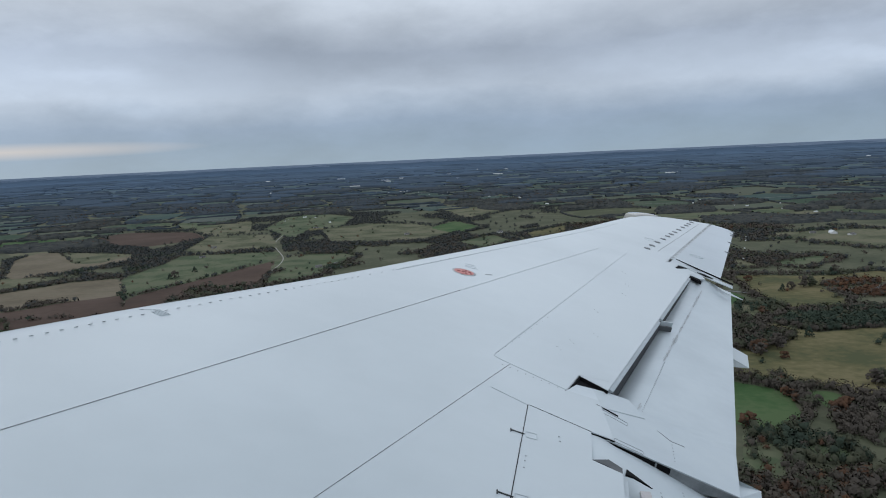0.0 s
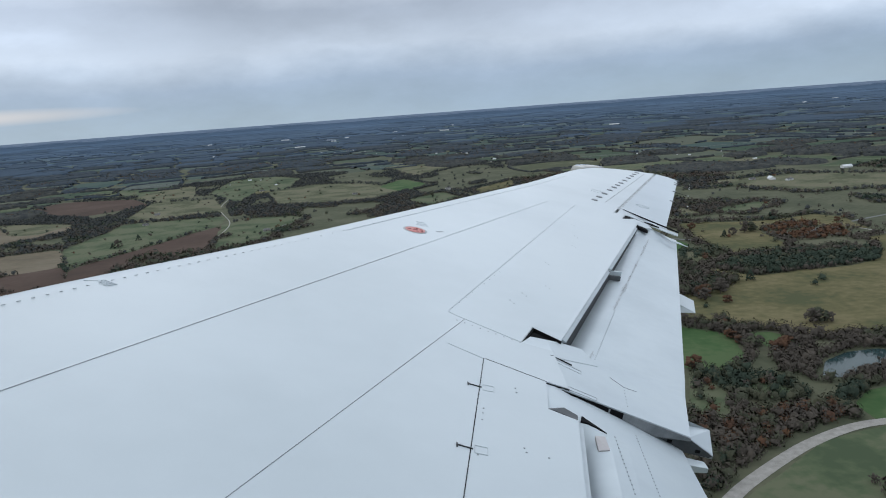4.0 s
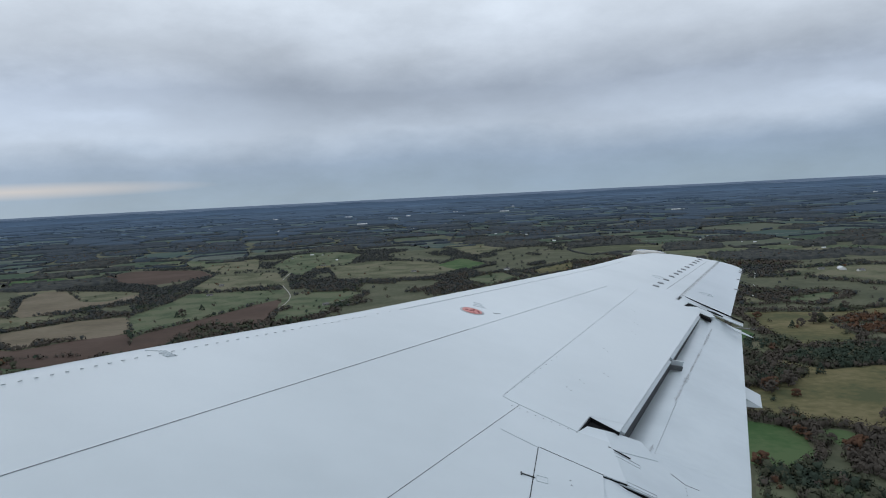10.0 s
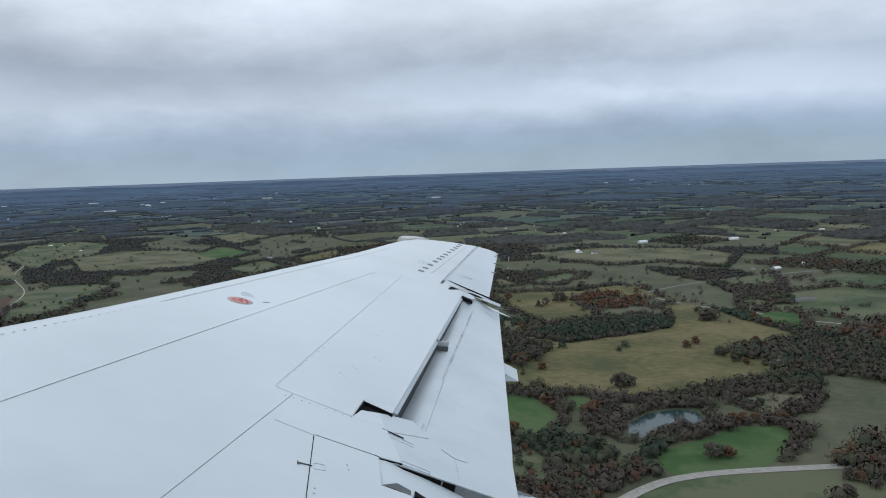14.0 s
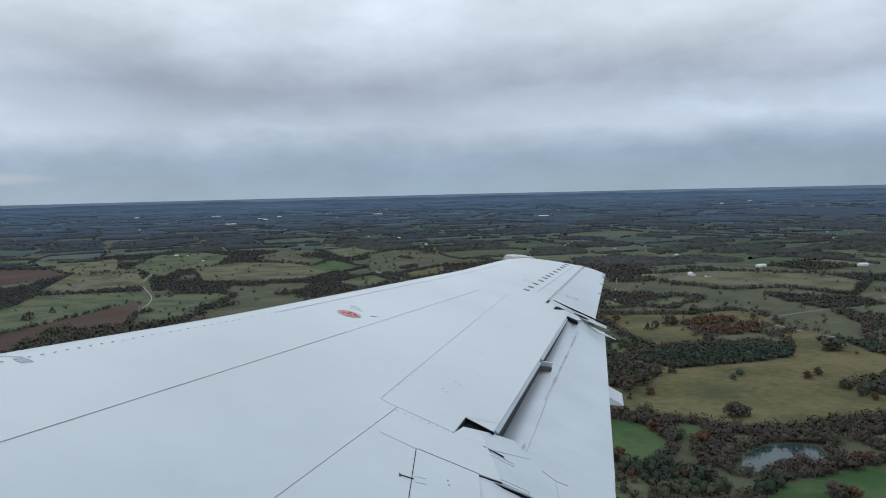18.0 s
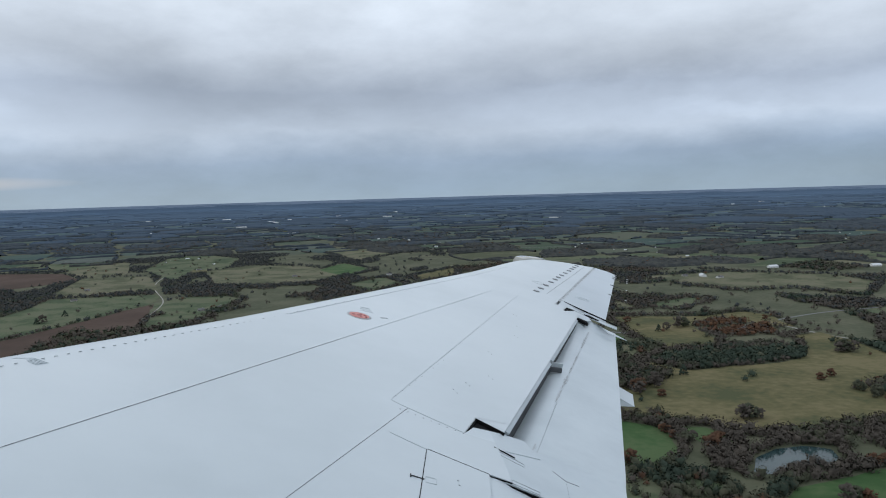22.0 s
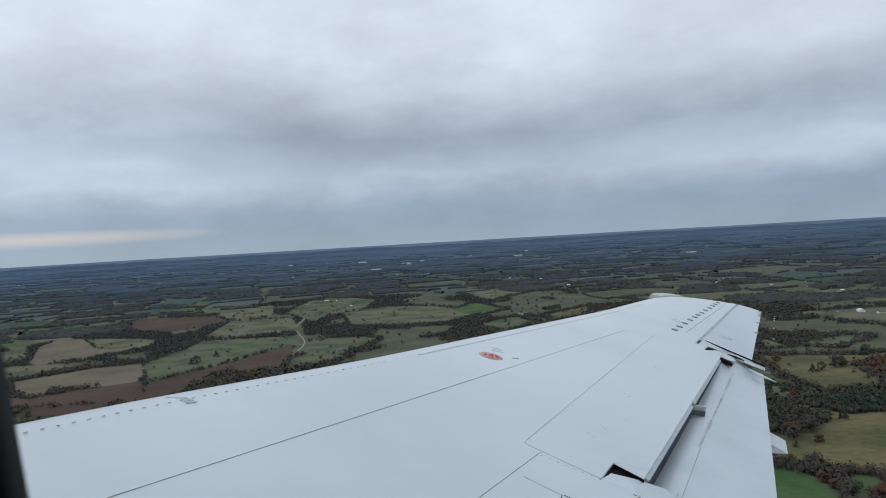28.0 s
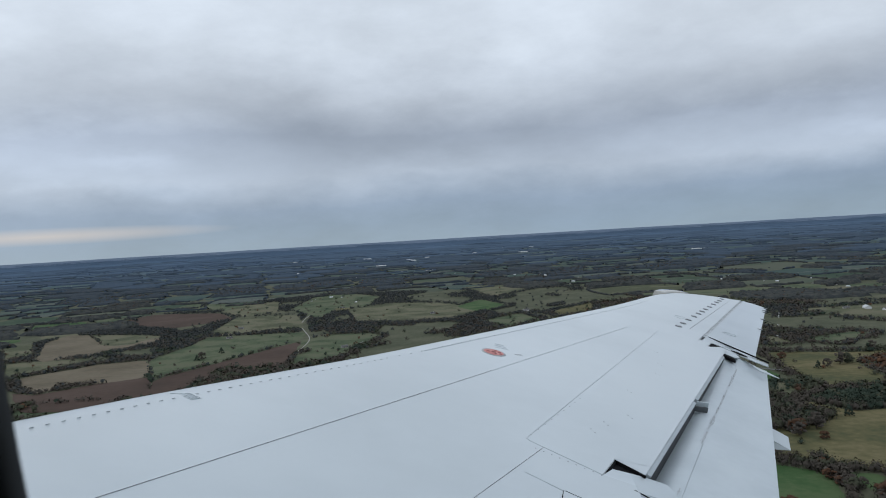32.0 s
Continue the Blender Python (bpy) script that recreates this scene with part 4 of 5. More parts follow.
b = bmesh.new()
for x0, x1, y0, y1, z0, z1 in ((1.93, 1.99, -0.6, 1.248, 0.44, 1.41), (3.688, 3.748, -0.6, 1.248, 0.44, 1.41), (1.99, 3.688, -0.6, 1.248, 0.38, 0.44),
                               (1.99, 3.688, -0.6, 1.248, 1.41, 1.47), (1.93, 3.748, -0.66, -0.60, 0.38, 1.47)):
    box(b, x0, x1, y0, y1, z0, z1)
part("cabin_lining", b, CABIN, cabin)

# plain barrel of the fuselage round the cabin, open at the window
fuselage = under("fuselage", "smooth white-grey fuselage barrel above the wing root", "airplane", "structure")
BODY = [(-9.5, 0.06), (-9.2, 0.30), (-8.4, 0.58), (-7.2, 0.83), (-5.6, 0.97), (-4.0, 1.0), (0.0, 1.0), (2.42, 1.0), (3.24, 1.0), (6.0, 1.0), (9.0, 1.0), (12.0, 0.84), (15.0, 0.52), (17.5, 0.18)]
ANGLES = sorted(set([radians(a) for a in range(-180, 180, 10)] + [-0.20, 0.22]))


def body_ring(size, lift):
    ring = []
    for a in ANGLES:
        c, q = math.cos(a), math.sin(a)
        r = (abs(c / 1.40) ** 2.6 + abs(q / 1.65) ** 2.6) ** (-1 / 2.6) * size
        ring.append((-0.07 + r * c, 0.92 + lift + r * q))
    return ring


b = bmesh.new()
rings = [[b.verts.new((x, y, z)) for y, z in body_ring(size, 0.5 * max(0.0, 1 - size) * (1 if x > 0 else -0.4))] for x, size in BODY]
for i, (r, q) in enumerate(zip(rings, rings[1:])):
    for k in range(len(ANGLES)):
        if BODY[i][0] == 2.42 and -0.21 < ANGLES[k] < 0.21:
            continue
        m_ = (k + 1) % len(ANGLES)
        b.faces.new((r[k], q[k], q[m_], r[m_]))
b.faces.new(rings[0])
b.faces.new(rings[-1][::-1])
bmesh.ops.recalc_face_normals(b, faces=b.faces)
part("barrel_skin", b, PAINT, fuselage, smooth=True)

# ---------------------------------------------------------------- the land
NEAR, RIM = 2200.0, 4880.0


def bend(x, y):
    """Level near by; farther ground is drawn in and raised to look flat from the camera."""
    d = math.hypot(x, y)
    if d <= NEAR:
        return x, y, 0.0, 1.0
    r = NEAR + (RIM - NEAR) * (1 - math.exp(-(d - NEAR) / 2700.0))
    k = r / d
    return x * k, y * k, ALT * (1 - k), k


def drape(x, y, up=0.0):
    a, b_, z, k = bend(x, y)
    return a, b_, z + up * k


# wooded distance beyond the last fields, its haze painted into the colours
verts, faces = [], []
rings = ((6200, -0.5), (7000, -0.5), (8000, -0.5), (9200, -0.6), (10600, -0.6), (12500, -0.6), (15000, -0.6), (19000, -0.6), (24000, -0.5), (29000, 1.5), (40000, 3.0))
for d, up in rings:
    for k in range(641):
        a = radians(-80 + k * 0.25)
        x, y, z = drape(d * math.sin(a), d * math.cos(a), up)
        verts.append((x, y, z + (1.0 * noise.noise(Vector((k * 0.035, 2.0, d))) + 0.3 * noise.noise(Vector((k * 0.21, 5.0, d))) if d > 26000 else 0.0)))
for i in range(len(rings) - 1):
    for k in range(640):
        p = i * 641 + k
        faces.append((p, p + 641, p + 642, p + 1))
for a, b_, mat, label in ((0, 6, FAR_WOODS[3], "far wooded land tinted blue-green with painted haze"), (6, 8, FAR_WOODS[4], "wooded land below the skyline tinted blue-grey with painted haze"), (8, 10, SKYLINE, "glowing wooded skyline, blue-grey with painted haze")):
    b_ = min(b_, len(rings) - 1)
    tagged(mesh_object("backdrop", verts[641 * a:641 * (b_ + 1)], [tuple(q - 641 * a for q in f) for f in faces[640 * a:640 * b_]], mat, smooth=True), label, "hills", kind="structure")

# one sheet of ground to the skyline
verts, faces = [(0.0, 0.0, -0.05)], []
reach = [40, 120, 250, 450, 700, 1000, 1400, 1800, 2200, 2600, 3100, 3700, 4400, 5300, 6500, 8000, 10500]
TURNS = 120
for d in reach:
    for k in range(TURNS):
        a = 2 * math.pi * k / TURNS
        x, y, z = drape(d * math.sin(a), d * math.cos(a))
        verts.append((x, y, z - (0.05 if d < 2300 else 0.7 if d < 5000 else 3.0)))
for k in range(TURNS):
    faces.append((0, 1 + (k + 1) % TURNS, 1 + k))
for i in range(len(reach) - 1):
    for k in range(TURNS):
        p, q = 1 + i * TURNS + k, 1 + i * TURNS + (k + 1) % TURNS
        faces.append((p, q, q + TURNS, p + TURNS))
ground = tagged(mesh_object("ground", verts, faces, FLOOR, smooth=True), "rough grassy ground under the fields and woods", "ground", kind="structure")

rng = random.Random(11)


def wavy(x, y):
    """Bends the field bounds a little, as old hedges run."""
    n = noise.noise_vector(Vector((x / 700.0, y / 700.0, 3.0)))
    m = noise.noise_vector(Vector((x / 240.0, y / 240.0, 9.0)))
    return x + 170 * n.x + 42 * m.x, y + 170 * n.y + 42 * m.y


def inside(x, y, poly):
    hit = False
    for (x0, y0), (x1, y1) in zip(poly, poly[1:] + poly[:1]):
        if (y0 > y) != (y1 > y) and x < (x1 - x0) * (y - y0) / (y1 - y0) + x0:
            hit = not hit
    return hit


# fields laid out by hand: kind, outline
LAID = []


def lay(kind, *outline):
    LAID.append((kind, list(outline)))


# round the pond and the big hay field
lay("bright", (280, 495), (310, 520), (355, 530), (385, 540), (415, 535), (420, 515), (380, 475), (335, 455), (280, 470))
lay("bright", (275, 670), (305, 665), (310, 620), (280, 620))
lay("bright", (192, 690), (228, 702), (262, 668), (256, 604), (218, 566), (196, 600))
lay("grass", (195, 570), (210, 550), (210, 510), (195, 480), (170, 485))
lay("grass", (225, 545), (250, 545), (260, 520), (230, 510))
lay("grass", (270, 735), (280, 710), (280, 680), (265, 685))
lay("olive", (435, 605), (480, 615), (500, 590), (465, 565), (430, 555), (425, 580))
lay("tan", (310, 915), (350, 925), (380, 875), (435, 880), (500, 890), (550, 910), (605, 1010), (600, 1040), (660, 1060), (665, 985), (655, 900),
    (660, 840), (650, 790), (550, 675), (515, 660), (470, 650), (430, 650), (385, 635), (330, 645), (300, 685), (242, 718), (228, 775), (238, 850), (285, 862))
lay("tan", (415, 1275), (560, 1235), (645, 1265), (670, 1215), (645, 1110), (625, 1130), (575, 1210), (505, 1155), (495, 1045), (475, 1005), (410, 995), (395, 1065), (400, 1165))
lay("olive", (330, 980), (355, 1040), (375, 1005), (380, 975), (340, 955))
lay("grass", (505, 1375), (625, 1450), (655, 1415), (550, 1320))
lay("olive", (480, 1460), (490, 1345), (440, 1345))
lay("olive", (675, 1830), (900, 1855), (1095, 1715), (1100, 1565), (955, 1390), (900, 1525), (770, 1525), (700, 1670))
lay("grass", (825, 1215), (920, 1260), (940, 1210), (880, 1135), (820, 1160))
lay("olive", (765, 1065), (780, 1005), (695, 955))
lay("bright", (680, 925), (730, 945), (750, 915), (690, 830), (670, 860))
lay("grass", (110, 300), (330, 290), (440, 400), (425, 434), (330, 455), (290, 458), (264, 453), (232, 437), (203, 417), (172, 392), (146, 368))
# ahead of the leading edge
lay("grass", (-480, 1595), (-475, 1685), (-405, 1785), (-315, 1775), (-270, 1705), (-305, 1550), (-375, 1515))
lay("olive", (-495, 2410), (-370, 2560), (-205, 2475), (-45, 2190), (-135, 1985), (-270, 1975), (-395, 2030))
lay("grass", (-705, 2510), (-750, 3025), (-660, 3180), (-460, 2865), (-440, 2485), (-525, 2425), (-525, 2145))
lay("olive", (-965, 2540), (-970, 2870), (-850, 2870), (-725, 2425), (-795, 2325))
lay("olive", (-170, 3140), (30, 3245), (140, 2945), (-35, 2595))
lay("bright", (-145, 2315), (-75, 2520), (20, 2255), (-65, 2135))
lay("tan", (130, 2060), (255, 2230), (230, 2010), (135, 1920))
lay("grass", (-60, 1900), (40, 2040), (90, 1880), (10, 1760))
# farther forward: ploughed land, stubble and pasture side by side
lay("stubble", (-1015, 1590), (-1180, 1895), (-1210, 2050), (-1145, 2040), (-965, 1780), (-880, 1905), (-835, 1810), (-865, 1700), (-895, 1625), (-980, 1560))
lay("olive", (-1135, 2030), (-955, 1965), (-880, 1920), (-900, 1770), (-970, 1790))
lay("stubble", (-810, 1230), (-900, 1355), (-845, 1430), (-815, 1480), (-725, 1510), (-630, 1320), (-655, 1270), (-715, 1260), (-755, 1260), (-760, 1195))
lay("grass", (-720, 1510), (-715, 1700), (-730, 1845), (-490, 1860), (-460, 1720), (-555, 1420), (-610, 1280))
lay("brown", (-605, 1270), (-550, 1415), (-455, 1710), (-425, 1490), (-390, 1315), (-470, 1180), (-545, 1125))
lay("brown", (-815, 1205), (-755, 1180), (-705, 1250), (-625, 1305), (-545, 1130), (-575, 1040), (-700, 1050))
lay("brown", (-1230, 2335), (-1210, 2585), (-950, 2510), (-815, 2280), (-940, 2080))
lay("olive", (-1255, 1845), (-1210, 1895), (-1065, 1655), (-1095, 1600))
lay("olive", (-1060, 1555), (-870, 1580), (-850, 1505), (-910, 1370), (-925, 1345))
lay("grass", (-380, 1330), (-410, 1485), (-385, 1535), (-330, 1625), (-300, 1455))
lay("olive", (-825, 2325), (-635, 2320), (-510, 1945), (-695, 1870), (-760, 1920))
lay("grass", (-1240, 2650), (-1250, 2990), (-925, 2815), (-880, 2575), (-1090, 2625))
lay("olive", (-1385, 2180), (-1320, 2410), (-1210, 2270), (-1170, 2100), (-1210, 1935))
lay("tan", (-670, 2455), (-625, 2675), (-550, 2725), (-480, 2380), (-585, 2340))
BARE_WOOD = [(80, 330), (140, 380), (165, 405), (196, 430), (226, 450), (260, 466), (290, 471), (262, 492), (170, 500), (110, 450)]
# stretches whose ground between those fields is wooded: outline, kinds of trees
ZONES = [([(690, 2050), (1330, 1720), (780, 960), (700, 800), (470, 540), (365, 440), (165, 470), (300, 900), (430, 1480)], "mixed"),
         (BARE_WOOD, "bare"),
         ([(-1250, 2500), (-760, 3150), (280, 2900), (280, 2100), (195, 1705), (-235, 1445), (-430, 1250), (-560, 1110), (-750, 1150), (-1180, 1550)], "mixed")]
POND = [(290, 548), (308, 580), (335, 597), (362, 600), (378, 588), (372, 568), (358, 556), (340, 560), (320, 553), (302, 544)]
KINDS = {"grass": GRASS, "bright": BRIGHT, "olive": OLIVE, "tan": TAN, "brown": BROWN}
KINDS["stubble"] = STUBBLE
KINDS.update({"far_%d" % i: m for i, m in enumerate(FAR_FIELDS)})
patches = {k: ([], []) for k in KINDS}
near_fields = []
canopy = {i: ([], []) for i in range(5)}
wood_spots = []        # lone far trees
hedges = []            # (x0, y0, x1, y1, kind, density)
woods = []             # (outline, mix)


def sheet(store, corners, n, rise=None, soft=0.6):
    """A patch between four corners with rounded corners, lying on the ground or raised as a canopy of crowns."""
    vs, fs = store
    base = len(vs)
    (ax, ay), (bx, by), (cx, cy), (dx, dy) = corners
    for i in range(n + 1):
        for j in range(n + 1):
            p, q = 2 * i / n - 1, 2 * j / n - 1
            u = 0.5 + 0.5 * p * math.sqrt(1 - soft * q * q / 2)
            v = 0.5 + 0.5 * q * math.sqrt(1 - soft * p * p / 2)
            x = (ax * (1 - u) + bx * u) * (1 - v) + (dx * (1 - u) + cx * u) * v
            y = (ay * (1 - u) + by * u) * (1 - v) + (dy * (1 - u) + cy * u) * v
            x, y = wavy(x, y)
            if rise is None:
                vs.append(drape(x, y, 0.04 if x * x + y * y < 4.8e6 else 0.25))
            elif i in (0, n) or j in (0, n):
                w = rise * 0.9
                vs.append(drape(x + rng.uniform(-w, w), y + rng.uniform(-w, w), -0.5))
            else:
                w = rise * 0.35
                x, y = x + rng.uniform(-w, w), y + rng.uniform(-w, w)
                vs.append(drape(x, y, rise * rng.uniform(0.82, 1.12)))
    for i in range(n):
        for j in range(n):
            p = base + i * (n + 1) + j
            fs.append((p, p + n + 1, p + n + 2, p + 1))


def belt(store, p, q, step, wide, rise, gaps):
    """A continuous belt of hedge trees along a field's bound, uneven in height and width."""
    vs, fs = store
    n = max(2, int(math.hypot(q[0] - p[0], q[1] - p[1]) / step))
    tx, ty = (q[0] - p[0]) / n, (q[1] - p[1]) / n
    length = math.hypot(tx, ty)
    nx, ny = -ty / length, tx / length
    open_ = False
    for i in range(n + 1):
        x, y = p[0] + tx * i, p[1] + ty * i
        keep = noise.noise(Vector((x / 90.0, y / 90.0, 21.0))) > gaps
        if keep:
            w, h = wide * rng.uniform(0.6, 1.3), rise * rng.uniform(0.6, 1.3)
            base = len(vs)
            for k, z in ((-1.0, -0.05), (-0.75, 0.6), (0.0, 1.0), (0.75, 0.6), (1.0, -0.05)):
                a, b_ = wavy(x + nx * w * k + rng.uniform(-2, 2), y + ny * w * k + rng.uniform(-2, 2))
                vs.append(drape(a, b_, h * z))
            if open_:
                for k in range(4):
                    fs.append((base - 5 + k, base + k, base + 1 + k, base - 4 + k))
        open_ = keep


def hedge_kind(far):
    r = rng.random()
    return "bare" if r < 0.66 else "olive" if r < 0.84 else "green" if r < 0.94 else "rust"


def split(x0, x1, y0, y1):
    """Divides the land into fields, small ones near and larger ones far off."""
    cx, cy = (x0 + x1) / 2, (y0 + y1) / 2
    c, s = math.cos(0.32), math.sin(0.32)
    wx, wy = cx * c - cy * s, cx * s + cy * c
    d = math.hypot(wx, wy)
    a = math.degrees(math.atan2(wx, wy))
    half = math.hypot(x1 - x0, y1 - y0) / 2
    if d - half > 27000 or (d > half and not -64 - math.degrees(half / d) < a < 68 + math.degrees(half / d)):
        return
    want = 150 if d < 1200 else 200 if d < 3000 else 220 if d < 6000 else 280 if d < 11000 else 700 if d < 17000 else 1200
    w, h = x1 - x0, y1 - y0
    if max(w, h) > want * rng.uniform(1.0, 1.9):
        f = rng.uniform(0.36, 0.64)
        if w > h * rng.uniform(0.8, 1.3):
            split(x0, x0 + w * f, y0, y1)
            split(x0 + w * f, x1, y0, y1)
        else:
            split(x0, x1, y0, y0 + h * f)
            split(x0, x1, y0 + h * f, y1)
        return
    if d < 260:
        return
    turn = lambda x, y: (x * c - y * s, x * s + y * c)
    cut = rng.uniform(3.0, 9.0)
    corners = [turn(x, y) for x, y in ((x0 + cut, y0 + cut), (x1 - cut, y0 + cut), (x1 - cut, y1 - cut), (x0 + cut, y1 - cut))]
    wcx, wcy = wavy(wx, wy)
    if any(inside(wcx, wcy, poly) for poly, _ in ZONES):
        return
    r = rng.random() + 0.45 * noise.noise(Vector((wx / 1300.0, wy / 1300.0, 7.0)))
    bare = (0.28 if a > 0 else 0.36) if d < 2500 else 0.48 if d < 4500 else 0.56
    far = d > 2300
    # haze step by distance, uneven from field to field
    veil = d * rng.uniform(0.86, 1.16)
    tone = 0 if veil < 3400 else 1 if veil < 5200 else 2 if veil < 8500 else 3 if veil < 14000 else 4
    if r < bare and d > 560:
        if far:
            sheet(canopy[tone], corners, max(5, min(26, int(max(w, h) / (9 if d < 3500 else 15 if d < 6000 else 30 if d < 11000 else 90)))), rng.uniform(7, 10), 0.8)
            for _ in range(int(w * h / 600) if d < 4200 else 0):
                u, v = rng.uniform(0.04, 0.96), rng.uniform(0.04, 0.96)
                wood_spots.append((*wavy(corners[0][0] + (corners[1][0] - corners[0][0]) * u + (corners[3][0] - corners[0][0]) * v,
                                         corners[0][1] + (corners[1][1] - corners[0][1]) * u + (corners[3][1] - corners[0][1]) * v), -1))
        else:
            woods.append(([wavy(*p) for p in corners], rng.choice(("bare", "bare", "bare", "bare", "mixed", "mixed", "mixed", "rust"))))
        return
    r = max(0.0, r - bare) / (1 - bare)
    kind = "grass" if r < 0.40 else "olive" if r < 0.74 else "bright" if r < 0.88 else "tan" if r < 0.97 else "brown"
    if d < 1500 and a > 0:
        near_fields.append((kind, corners))
    else:
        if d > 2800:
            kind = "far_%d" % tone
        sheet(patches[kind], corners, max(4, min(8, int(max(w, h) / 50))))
    for i in range(4):
        p, q = corners[i], corners[(i + 1) % 4]
        if rng.random() < (0.8 if not far else 0.9):
            if far:
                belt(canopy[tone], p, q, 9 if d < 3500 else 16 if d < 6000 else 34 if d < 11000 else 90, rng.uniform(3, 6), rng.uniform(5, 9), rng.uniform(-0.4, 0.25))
            else:
                hedges.append((*wavy(*p), *wavy(*q), hedge_kind(d > 2000), rng.uniform(0.6, 1.0)))
    for _ in range(rng.choice((0, 0, 1, 2, 3))):
        u, v = rng.uniform(0.15, 0.85), rng.uniform(0.15, 0.85)
        x = corners[0][0] + (corners[1][0] - corners[0][0]) * u + (corners[3][0] - corners[0][0]) * v
        y = corners[0][1] + (corners[1][1] - corners[0][1]) * u + (corners[3][1] - corners[0][1]) * v
        e = rng.uniform(5, 30)
        if far:
            if d < 6000:
                for k in range(rng.choice((1, 1, 2, 3))):
                    wood_spots.append((*wavy(x + 9 * k, y + rng.uniform(-6, 6)), tone))
        else:
            x, y = wavy(x, y)
            hedges.append((x, y, x + e, y + rng.uniform(-9, 9), hedge_kind(False), 0.9))


split(-25000, 25000, -12000, 28000)

FIELD_LABELS = {"grass": "green pasture fenced by hedgerows", "bright": "bright green field of winter grass", "olive": "dull olive pasture with dry patches",
                "tan": "tan hay field with worn patches", "brown": "red-brown ploughed field", "stubble": "pale tan stubble field", **{"far_%d" % i: "far field tinted blue-green with painted haze" for i in range(5)}}
for kind, corners in near_fields:
    vs, fs = [], []
    sheet((vs, fs), corners, 8)
    tagged(mesh_object("field", vs, fs, KINDS[kind]), FIELD_LABELS[kind], "field", "fields", "structure")
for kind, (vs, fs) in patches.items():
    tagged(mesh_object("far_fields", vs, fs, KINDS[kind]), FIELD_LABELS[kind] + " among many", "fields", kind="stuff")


def rounded(poly, n=4):
    out = []
    m = len(poly)
    for i in range(m):
        p0, p1, p2 = Vector(poly[i - 1]), Vector(poly[i]), Vector(poly[(i + 1) % m])
        a, c = p1.lerp(p0, 0.17), p1.lerp(p2, 0.17)
        for k in range(n + 1):
            u = k / n
            q = a.lerp(p1, u).lerp(p1.lerp(c, u), u)
            out.append((q.x, q.y))
    return out


def edged(poly):
    """The outline with rounded corners and the small unevenness of a grown-over bound."""
    ring, out = rounded(poly, 3), []
    for (x0, y0), (x1, y1) in zip(ring, ring[1:] + ring[:1]):
        n = max(1, int(math.hypot(x1 - x0, y1 - y0) / 14))
        for k in range(n):
            x, y = x0 + (x1 - x0) * k / n, y0 + (y1 - y0) * k / n
            e = noise.noise_vector(Vector((x / 40.0, y / 40.0, 4.0)))
            out.append((x + 7 * e.x, y + 7 * e.y))
    return out


for place, (kind, poly) in enumerate(LAID):
    ring = edged(poly)
    tagged(mesh_object("field", [drape(x, y, 0.10 + 0.04 * (place % 16) + (0.0 if x * x + y * y < 4.8e6 else 0.3)) for x, y in ring], [list(range(len(ring)))], KINDS[kind]), FIELD_LABELS[kind], "field", "fields", "structure")

# pond
pond_ring = rounded(POND)
pond = tagged(mesh_object("pond", [(x, y, 0.1) for x, y in pond_ring], [list(range(len(pond_ring)))], WATER), "still dark pond ringed by trees", "pond", kind="structure")

# lanes
LANES = [("gravel", 9.0, [(95, 330), (146, 376), (169, 398), (200, 423), (229, 443), (262, 459), (290, 464), (330, 461), (430, 440)]),
         ("gravel", 4.0, [(640, 1120), (660, 1030), (700, 960), (720, 890), (790, 800), (900, 730)]),
         ("asphalt", 6.0, [(150, 1500), (380, 1130), (560, 1130), (800, 1230), (1150, 1250), (1600, 1150)]),
         ("asphalt", 7.0, [(-2400, 3300), (-1300, 3050), (-300, 3150), (700, 2900), (1500, 3000), (2600, 2500)]),
         ("gravel", 2.6, [(-420, 1380), (-440, 1700), (-560, 2100), (-620, 2700)]),
         ("asphalt", 8.0, [(-900, 5200), (-300, 4700), (500, 4800), (1800, 5200)])]
for kind, w, pts in LANES:
    vs, fs = [], []
    smooth_pts = []
    for i in range(len(pts) - 1):
        p0, p1, p2, p3 = (Vector(pts[max(0, min(len(pts) - 1, j))]) for j in (i - 1, i, i + 1, i + 2))
        for k in range(14):
            u = k / 14
            smooth_pts.append(0.5 * ((2 * p1) + (p2 - p0) * u + (2 * p0 - 5 * p1 + 4 * p2 - p3) * u * u + (3 * p1 - p0 - 3 * p2 + p3) * u ** 3))
    for i, p in enumerate(smooth_pts):
        t = (smooth_pts[min(i + 1, len(smooth_pts) - 1)] - smooth_pts[max(i - 1, 0)]).normalized()
        nrm = Vector((-t.y, t.x)) * w / 2
        vs += [drape(p.x + nrm.x, p.y + nrm.y, 0.2 if p.length < 2200 else 0.7), drape(p.x - nrm.x, p.y - nrm.y, 0.2 if p.length < 2200 else 0.7)]
        if i:
            fs.append((2 * i - 2, 2 * i - 1, 2 * i + 1, 2 * i))
    tagged(mesh_object("road", vs, fs, GRAVEL if kind == "gravel" else ASPHALT), "pale gravel lane between fields" if kind == "gravel" else "grey country road between fields", "road", kind="structure")

# ---------------------------------------------------------------- trees
G = (1 + math.sqrt(5)) / 2
ICO = np.array([(-1, G, 0), (1, G, 0), (-1, -G, 0), (1, -G, 0), (0, -1, G), (0, 1, G), (0, -1, -G), (0, 1, -G), (G, 0, -1), (G, 0, 1), (-G, 0, -1), (-G, 0, 1)]) / math.sqrt(1 + G * G)
